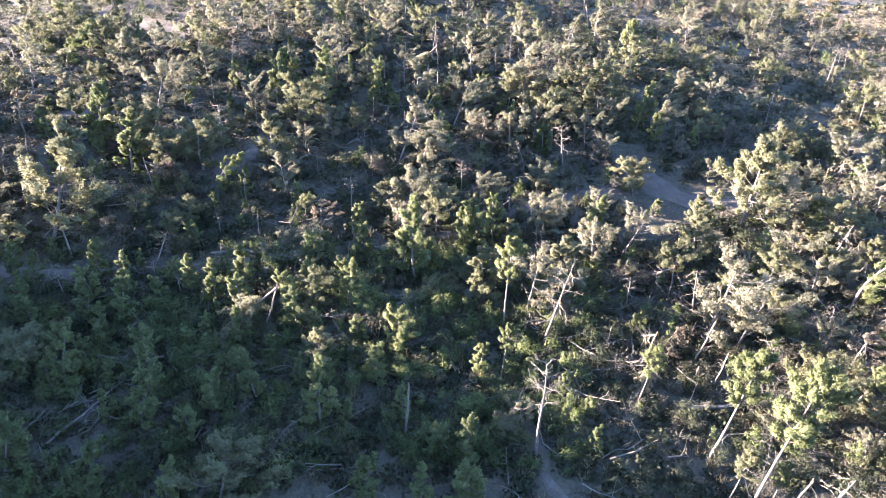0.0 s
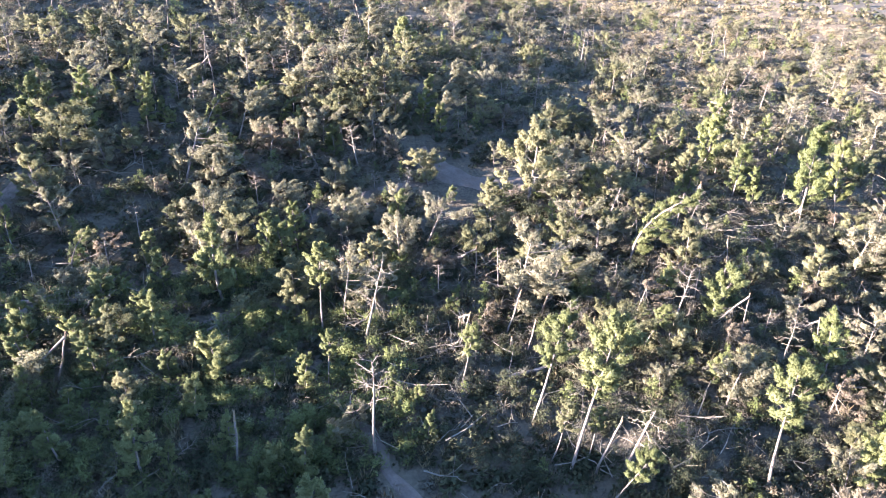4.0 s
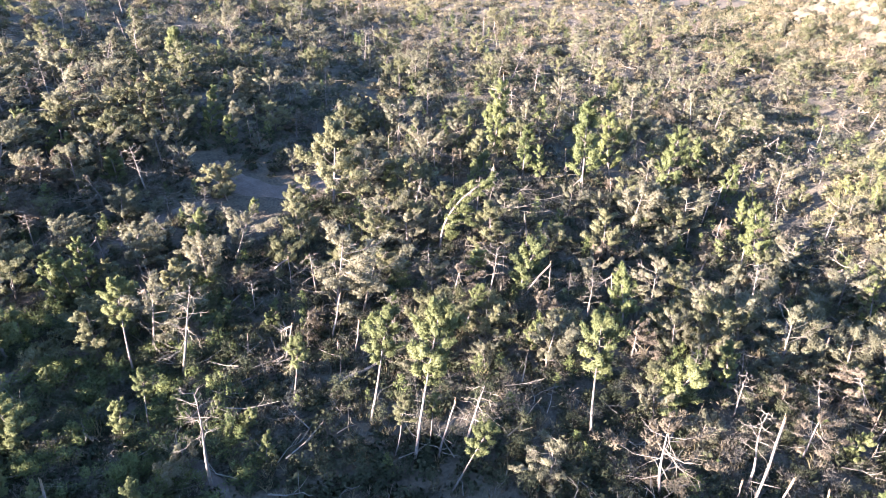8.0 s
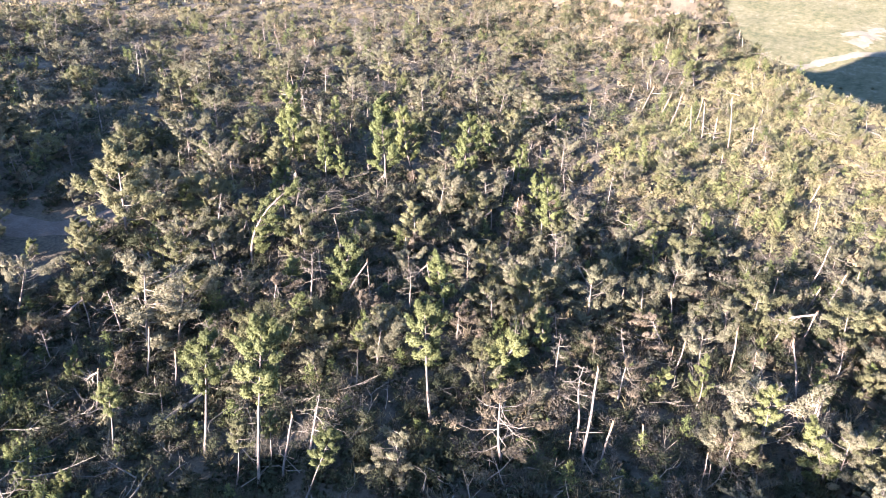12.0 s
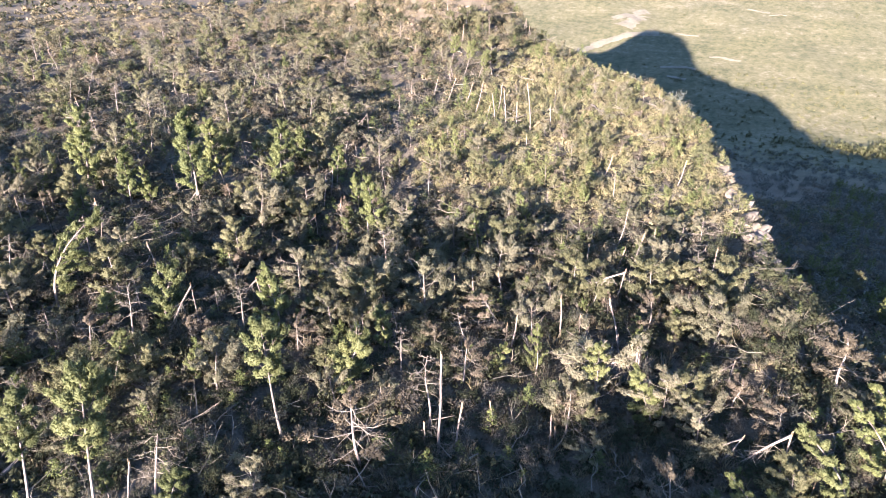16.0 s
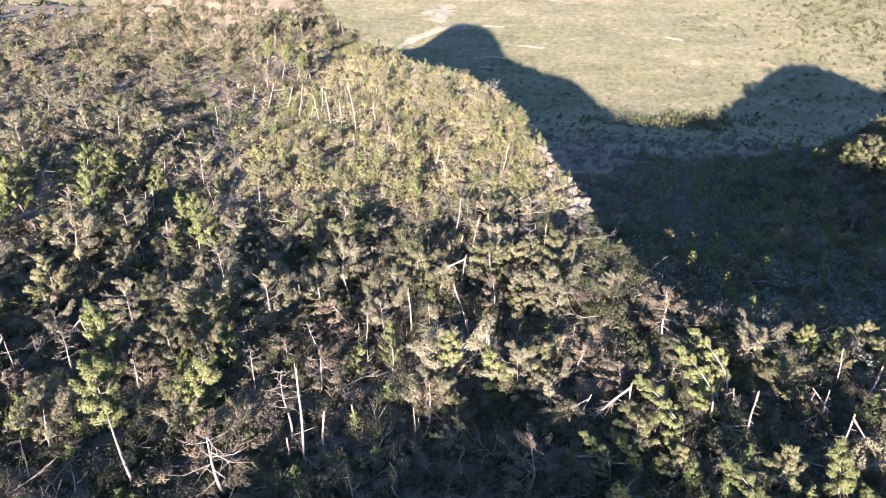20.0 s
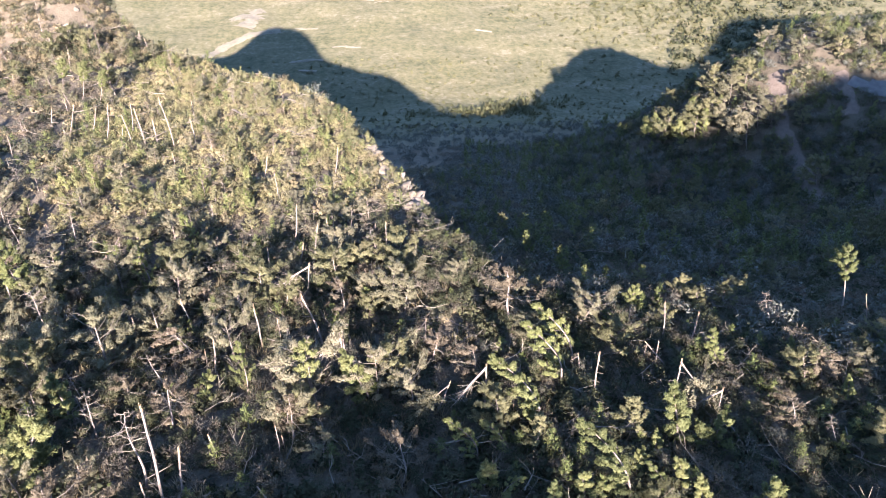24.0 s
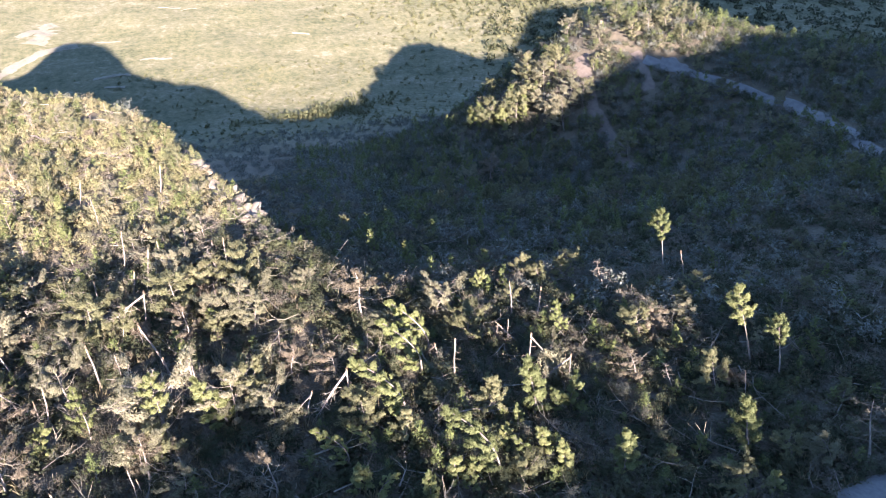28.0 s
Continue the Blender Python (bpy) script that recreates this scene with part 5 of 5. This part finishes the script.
def bough(seed, n, size, each=3):
    """A torn-off green or dry bough lying along +x, one metre long."""
    rng = np.random.default_rng(seed)
    u = rng.uniform(-0.5, 0.5, n)
    p = np.stack([u, rng.normal(0, 0.16, n) * (1.2 - np.abs(u)), 0.12 + 0.3 * rng.random(n) * (1 - 1.2 * np.abs(u))], -1)
    d = np.stack([np.full(n, 1.0), p[:, 1] * 3, rng.normal(0.1, 0.3, n)], -1)
    v, f = blades(p, d, size, each, rng, 0.45, 0.22)
    out = np.stack([u * 0.6, p[:, 1] * 5, np.full(n, 0.6)], -1)
    return v, f, leaf_normals(v, out, each, 0.65)


def strewn(name, label, category, mat, template, places, scales, seed, squash=(0.8, 1.2), sink=0.0, wind=None):
    """Many copies of small plants, joined into one cover."""
    rng = np.random.default_rng(seed)
    verts, faces, shades, n = [], [], [], 0
    which = rng.integers(0, len(template), len(places))
    for k, (tv, tf, *tn) in enumerate(template):
        at = places[which == k]
        if not len(at):
            continue
        s = scales[which == k]
        w = rng.uniform(0, 2 * np.pi, len(at)) if wind is None else rng.normal(wind, 0.6, len(at))
        c, si = np.cos(w)[:, None], np.sin(w)[:, None]
        q = rng.uniform(*squash, len(at))[:, None]
        x = (tv[None, :, 0] * c - tv[None, :, 1] * si) * s[:, None] + at[:, 0:1]
        y = (tv[None, :, 0] * si + tv[None, :, 1] * c) * s[:, None] + at[:, 1:2]
        z = tv[None, :, 2] * s[:, None] * q + ground(at[:, 0], at[:, 1])[:, None] - sink
        verts.append(np.stack([x, y, z], -1).reshape(-1, 3))
        faces.append((tf[None] + (np.arange(len(at)) * len(tv))[:, None, None]).reshape(-1, tf.shape[1]) + n)
        n += len(at) * len(tv)
        for o in tn:
            turned = (o[None, :, 0] * c - o[None, :, 1] * si, o[None, :, 0] * si + o[None, :, 1] * c, np.broadcast_to(o[None, :, 2], x.shape))
            shades.append(np.stack(turned, -1).reshape(-1, 3))
    ob = new(name, mesh_of(name, np.concatenate(verts), np.concatenate(faces), mat, bool(shades)))
    if shades:
        shade_out(ob.data, np.concatenate(shades))
    return tagged(ob, label, category, kind="stuff")


def places(n, lo, hi, near, far, seed, keep=None, power=2.0):
    rng = np.random.default_rng(seed)
    c = np.radians(rng.uniform(lo, hi, n))
    d = rng.uniform(near ** power, far ** power, n) ** (1 / power)
    p = np.stack([d * np.sin(c), d * np.cos(c)], -1)
    p = p[clear(p[:, 0], p[:, 1])]
    return p if keep is None else p[keep(p[:, 0], p[:, 1])]


def bush_sizes(p, lo, hi, seed):
    return np.random.default_rng(seed).uniform(lo, hi, len(p)) ** 1.0


def sunny(x, y):
    """The knoll on the rim, which is grown with dry scrub."""
    return (x > 84) & (x < rim(y) + 2) & (y < 45)


def dome(seed, n, per, size, high=0.55, width=0.34):
    """A rounded evergreen shrub of leafy lumps, one metre across."""
    rng = np.random.default_rng(seed)
    w, r = rng.uniform(0, 6.28, n), 0.42 * np.sqrt(rng.random(n))
    c = np.stack([r * np.cos(w), r * np.sin(w), high * (1 - (r / 0.5) ** 2) * rng.uniform(0.55, 1.1, n) + 0.06], -1)
    return tuft_leaves(c, rng.uniform(0.11, 0.2, n), c + np.array([0, 0, 0.2]), c * np.array([0.2, 0.2, 0]) - np.array([0, 0, 0.1]), per, size, rng, width=width, lay=0.9)


def sapling(seed, per, size):
    """A small bushy pine, one metre high."""
    rng = np.random.default_rng(seed)
    c, w, ax = [], [], []
    for k in range(16):
        h = 0.12 + 0.85 * k / 15
        a, r = k * 2.4 + rng.uniform(-0.4, 0.4), 0.34 * (1.02 - h) * rng.uniform(0.7, 1.2)
        c.append((r * math.cos(a), r * math.sin(a), h)), w.append((math.cos(a), math.sin(a), 0.9)), ax.append((0, 0, h - 0.2))
    return tuft_leaves(c, np.linspace(0.13, 0.06, 16), w, ax, per, size, rng)


def wreck(seed, per, size):
    """A crown thrown down by the storm, along +x, one metre long."""
    rng = np.random.default_rng(seed)
    n = 13
    u = rng.uniform(-0.45, 0.5, n)
    c = np.stack([u, rng.normal(0, 0.2, n) * (0.9 - 0.6 * u), 0.1 + 0.28 * rng.random(n)], -1)
    return tuft_leaves(c, rng.uniform(0.07, 0.13, n), np.stack([np.full(n, 1.0), c[:, 1] * 2, rng.normal(0.05, 0.2, n)], -1), c - np.array([0.3, 0, 0.2]), per, size, rng, 0.6, 0.24)


DOME = [dome(s + 200, 11, 50, 0.09) for s in range(6)]
DOME_FAR = [dome(s + 210, 9, 24, 0.125, width=0.45) for s in range(5)]
SAPLING = [sapling(s + 220, 30, 0.1) for s in range(5)]
SAPLING_FAR = [sapling(s + 230, 16, 0.13) for s in range(4)]
WRECK = [wreck(s + 240, 60, 0.075) for s in range(6)]
WRECK_FAR = [wreck(s + 250, 30, 0.1) for s in range(5)]
BUSH = [clump(s, 46, 0.11, 0.75, 4, 0.3, 0.9) for s in range(5)]
THICK = [clump(s + 60, 70, 0.08, 0.75, 5, 0.4, 0.7) for s in range(4)]
LOW = [clump(s + 10, 30, 0.15, 0.7, 3, 0.3, 0.9) for s in range(4)]
TORN = [bough(s + 30, 60, 0.1) for s in range(5)]
TORN_FAR = [bough(s + 35, 30, 0.14) for s in range(4)]
TUFT = [clump(s + 20, 14, 0.6, 0.5, 3, 1.4, 0.12) for s in range(3)]
SPRIG = [clump(s + 50, 15, 0.22, 0.8, 2, 0.3, 0.8) for s in range(4)]
MOTE = [clump(s + 40, 6, 0.4, 0.8, 2, 0.3, 0.8) for s in range(4)]
p = places(4200, -42, 164, 35, 78, 51)
strewn("shrub_cover", "dark green evergreen shrubs covering the slope", "shrubs", SHRUB, BUSH, p, bush_sizes(p, 0.7, 2.2, 1), 61)
p = places(6500, -40, 160, 76, 132, 56, lambda x, y: ~sunny(x, y) & (x * 0.9 + y * 0.4 < 88))
strewn("shrub_cover", "dark green evergreen shrubs covering the slope", "shrubs", SHRUB, LOW, p, bush_sizes(p, 1.0, 2.6, 6), 66, (0.35, 0.7))
p = places(1500, -42, 162, 26, 80, 52)
strewn("grey_shrub_cover", "grey-green low shrubs between the pines", "shrubs", SAGE, BUSH, p, bush_sizes(p, 0.7, 1.9, 2), 62, (0.35, 0.7))
p = places(3200, -40, 112, 78, 240, 57, lambda x, y: on_top(x, y) & ~sunny(x, y))
strewn("grey_shrub_cover", "grey-green low shrubs between the pines", "shrubs", SAGE, LOW, p, 0.8 + 2.9 * bush_sizes(p, 0, 1, 7) ** 2, 67, (0.55, 0.95))
p = places(1300, -42, 162, 26, 90, 59)
strewn("storm_litter", "torn pine boughs with faded needles lying on the shrubs", "fallen boughs", HEAP, TORN, p, bush_sizes(p, 1.2, 3.2, 11), 75, (0.5, 1.0), -0.45, 0.8)
p = places(1300, -40, 150, 86, 210, 60, lambda x, y: on_top(x, y) & ~sunny(x, y))
strewn("storm_litter", "torn pine boughs with faded needles lying on the shrubs", "fallen boughs", HEAP, TORN_FAR, p, bush_sizes(p, 1.6, 3.8, 12), 76, (0.5, 1.0), -0.45, 0.8)
p = places(2200, -42, 162, 26, 80, 53)
strewn("dry_grass_cover", "tufts of dry yellowish grass between shrubs", "grass", STRAW, TUFT, p, bush_sizes(p, 0.7, 1.5, 3), 63)
p = places(5200, 10, 112, 84, 250, 58, lambda x, y: on_top(x, y) & (sunny(x, y) | (np.hypot(x, y) > 112)))
strewn("dry_scrub_cover", "dry yellow-brown scrub on the sunlit plateau", "scrub", STRAW, LOW, p, 0.7 + 2.9 * bush_sizes(p, 0, 1, 8) ** 2, 68, (0.55, 0.95))
# gorge scrub in the paled colour, which brightens the shade there
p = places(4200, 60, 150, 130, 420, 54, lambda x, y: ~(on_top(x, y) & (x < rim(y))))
strewn("far_scrub", "scrub and small pines on the slopes of the gorge", "scrub", HAZE, DOME_FAR, p, bush_sizes(p, 1.6, 4.2, 4), 64)


p = places(1500, -42, 164, 36, 80, 201)
strewn("thicket", "dark green rounded evergreen shrubs between the pines", "shrubs", SHRUB, DOME, p, bush_sizes(p, 1.2, 3.0, 301), 401, (0.7, 1.1))
p = places(620, -42, 14, 36, 66, 213)
strewn("thicket", "fresh green shrubs on the slope below the track", "shrubs", GROWTH, DOME, p, bush_sizes(p, 1.2, 2.8, 313), 413, (0.8, 1.2))
p = places(5500, 116, 150, 420, 1500, 214)
strewn("far_wood", "dark pine wood on the slope behind the spur", "wood", SHRUB, SPRIG, p, bush_sizes(p, 5.0, 12.0, 314), 414, (0.8, 1.2))
p = places(600, 0, 164, 36, 82, 202)
strewn("grey_thicket", "grey-green rounded shrubs between the pines", "shrubs", SAGE, DOME, p, bush_sizes(p, 1.0, 2.6, 302), 402, (0.7, 1.1))
p = places(420, -42, 164, 36, 84, 203)
strewn("sapling_growth", "small bushy green pines among the shrubs", "saplings", GROWTH, SAPLING, p, bush_sizes(p, 1.2, 2.8, 303), 403, (0.8, 1.2))
p = places(850, -30, 160, 38, 88, 204)
strewn("thrown_crowns", "faded pine crowns thrown down by the storm", "fallen crowns", HEAP, WRECK, p, bush_sizes(p, 1.8, 4.0, 304), 404, (0.6, 1.2), 0.0, 0.8)
p = places(2000, -40, 112, 78, 150, 205, lambda x, y: on_top(x, y) & ~sunny(x, y))
strewn("thicket", "olive evergreen shrubs over the plateau", "shrubs", SHRUB, DOME_FAR, p, bush_sizes(p, 1.2, 3.2, 305), 405, (0.7, 1.1))
p = places(2600, -40, 112, 80, 230, 206, lambda x, y: on_top(x, y) & ~sunny(x, y))
q = places(4200, 5, 112, 84, 235, 212, lambda x, y: on_top(x, y) & (x * 0.9 + y * 0.4 > 72))
strewn("dry_thicket", "dry beige shrubs over the stony plateau", "shrubs", STRAW, DOME_FAR, q, bush_sizes(q, 1.0, 2.8, 312), 412, (0.6, 1.0))
strewn("grey_thicket", "grey-green shrubs over the plateau", "shrubs", SAGE, DOME_FAR, p, bush_sizes(p, 1.2, 3.2, 306), 406, (0.7, 1.1))
p = places(900, -30, 112, 80, 215, 207, on_top)
strewn("sapling_growth", "small bushy green pines over the plateau", "saplings", GROWTH, SAPLING_FAR, p, bush_sizes(p, 1.4, 3.4, 307), 407, (0.8, 1.2))
p = places(1200, -30, 112, 82, 220, 208, lambda x, y: on_top(x, y) & ~sunny(x, y))
strewn("thrown_crowns", "faded pine crowns thrown down over the plateau", "fallen crowns", HEAP, WRECK_FAR, p, bush_sizes(p, 2.0, 4.4, 308), 408, (0.6, 1.2), 0.0, 0.8)
# hazy, lifted shade put into the shrubs' colour on this slope
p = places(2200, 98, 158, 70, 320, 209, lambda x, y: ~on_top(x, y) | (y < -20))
strewn("grey_thicket", "grey-green shrubs and crowns on the shaded slope", "shrubs", HAZE, DOME_FAR, p, bush_sizes(p, 2.0, 5.0, 309), 409, (0.6, 1.0))
p = places(1100, 98, 158, 70, 300, 210, lambda x, y: ~on_top(x, y) | (y < -20))
strewn("thrown_crowns", "grey pine crowns thrown down on the shaded slope", "fallen crowns", HEAP, WRECK_FAR, p, bush_sizes(p, 2.5, 6.0, 310), 410, (0.6, 1.2), 0.0, 0.8)
p = places(1500, 100, 150, 110, 320, 211, lambda x, y: ~on_top(x, y) | (y < -20))
strewn("sapling_growth", "small dark green pines on the shaded slope", "saplings", GROWTH, SAPLING_FAR, p, bush_sizes(p, 2.0, 5.0, 311), 411, (0.8, 1.2))


def brash(seed):
    """A dead bough with its twigs, lying."""
    random.seed(seed)
    out = []
    bare_limbs(Vector((0, 0, 0.15)), (1, 0, 0.12), 1.0, 0.022, 1, out)
    v, f = joined(out)
    tri = [np.concatenate([q[:, [0, 1, 2]], q[:, [0, 2, 3]]]) if q.shape[1] == 4 else q for q in f]
    return v, np.concatenate(tri)


BRASH = [brash(s) for s in range(6)]
p = places(1300, -42, 152, 26, 85, 71)
strewn("storm_brash", "grey dead boughs and twigs strewn between the shrubs", "dead branches", TWIG, BRASH, p, bush_sizes(p, 1.2, 3.2, 9), 72, (0.6, 1.6), -0.3)
p = places(1300, -40, 125, 85, 200, 73, on_top)
strewn("storm_brash", "grey dead boughs and twigs strewn between the shrubs", "dead branches", TWIG, BRASH, p, bush_sizes(p, 1.8, 4.0, 10), 74, (0.6, 1.6), -0.3)
p = places(900, 0, 360, 3, 40, 77)
strewn("shrub_cover", "dark green evergreen shrubs under the drone", "shrubs", SHRUB, LOW, p, bush_sizes(p, 1.0, 2.4, 13), 78)
# wood out of view, added so that the ridge casts more shade
p = places(6000, 158, 305, 40, 330, 79)
strewn("ridge_wood", "unseen pine wood added on the ridge to shade the slope", "wood", SHRUB, MOTE, p, bush_sizes(p, 2.0, 5.0, 14), 80)
p = places(3600, 106, 152, 125, 320, 81)
strewn("far_scrub", "scrub and storm-thrown pines on the shaded spur", "scrub", SHRUB, DOME_FAR, p, bush_sizes(p, 1.8, 4.5, 15), 82)


def grove(n, x, y, sx, sy, seed):
    rng = np.random.default_rng(seed)
    return np.stack([rng.normal(x, sx, n), rng.normal(y, sy, n)], -1)


p = places(2600, 62, 142, 470, 1000, 55)
strewn("valley_scrub", "scattered scrub on the sunlit valley side", "scrub", VALLEY, DOME_FAR, p, bush_sizes(p, 0.6, 2.2, 5), 65, (0.4, 0.8))
p = np.concatenate([grove(120, 448, -92, 9, 26, 1), grove(60, 462, -122, 8, 14, 2)])
strewn("valley_grove", "sunlit row of small pines in the valley bottom", "wood", VALLEY, SPRIG, p, bush_sizes(p, 3.0, 6.5, 16), 83, (1.0, 1.6))
p = np.concatenate([grove(900, 640, -290, 60, 60, 3), grove(350, 580, -330, 40, 40, 4)])
strewn("valley_grove", "scattered pine wood on the far valley side", "wood", VALLEY, SPRIG, p, bush_sizes(p, 2.5, 6.0, 17), 84, (0.7, 1.2))
p = places(9000, 66, 101, 82, 205, 85, sunny)
strewn("golden_scrub_cover", "low golden-green scrub packed over the knoll", "scrub", GOLD, DOME_FAR, p, bush_sizes(p, 0.9, 2.2, 18), 86, (0.6, 1.0))
# knoll saplings wear the lightened needles, sunlight in their colour
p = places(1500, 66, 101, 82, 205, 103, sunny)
strewn("sapling_growth", "small yellow-green pines on the sunlit knoll", "saplings", SUNLIT_GROWTH, SAPLING_FAR, p, bush_sizes(p, 1.0, 2.4, 27), 104, (0.7, 1.1))
p = places(1400, 55, 76, 172, 245, 105, lambda x, y: x < rim(y) + 4)
strewn("dry_thicket", "dry beige shrubs on the rocky hill", "shrubs", STRAW, DOME_FAR, p, bush_sizes(p, 1.2, 3.2, 28), 106, (0.7, 1.1))
p = places(900, 55, 76, 172, 245, 107, lambda x, y: x < rim(y) + 4)
strewn("thicket", "olive shrubs on the rocky hill", "shrubs", SHRUB, DOME_FAR, p, bush_sizes(p, 1.4, 3.4, 29), 108, (0.7, 1.1))
p = places(1600, -30, 80, 118, 240, 87, on_top)
strewn("shrub_cover", "olive evergreen shrubs on the plateau", "shrubs", SHRUB, LOW, p, 0.8 + 2.6 * bush_sizes(p, 0, 1, 19) ** 2, 88, (0.55, 0.95))
p = places(5500, -30, 80, 235, 520, 89, on_top)
strewn("dry_scrub_cover", "dry scrub on the plateau's far side", "scrub", STRAW, SPRIG, p, bush_sizes(p, 1.2, 3.6, 20), 90)
p = places(5000, -30, 80, 235, 520, 91, on_top)
strewn("shrub_cover", "olive evergreen shrubs on the plateau's far side", "shrubs", SHRUB, SPRIG, p, bush_sizes(p, 1.5, 4.5, 21), 92)
p = places(2200, 78, 132, 380, 560, 93, power=1.0)
strewn("valley_scrub", "olive scrub in the bottom of the valley", "scrub", VALLEY, SPRIG, p, bush_sizes(p, 1.0, 3.6, 22), 94)

p = places(1500, 96, 162, 70, 135, 95)
strewn("shrub_cover", "dense dark green shrubs on the shaded slope", "shrubs", SHRUB, DOME_FAR, p, bush_sizes(p, 1.4, 3.2, 23), 96, (0.6, 1.0))
p = places(1300, 100, 164, 36, 78, 99)
strewn("shrub_cover", "dense dark green shrubs on the shaded slope", "shrubs", SHRUB, THICK, p, bush_sizes(p, 1.4, 2.8, 25), 100, (0.6, 1.0))
# more of the paled scrub, to lighten the spur's shade
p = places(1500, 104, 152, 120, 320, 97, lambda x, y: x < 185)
strewn("far_scrub", "grey-green scrub on the shaded spur", "scrub", HAZE, DOME_FAR, p, bush_sizes(p, 1.8, 4.5, 24), 98)
p = places(900, -42, 60, 36, 64, 101)
strewn("shrub_cover", "dense evergreen shrubs under the young pines", "shrubs", SHRUB, THICK, p, bush_sizes(p, 1.0, 2.3, 26), 102, (0.5, 0.9))
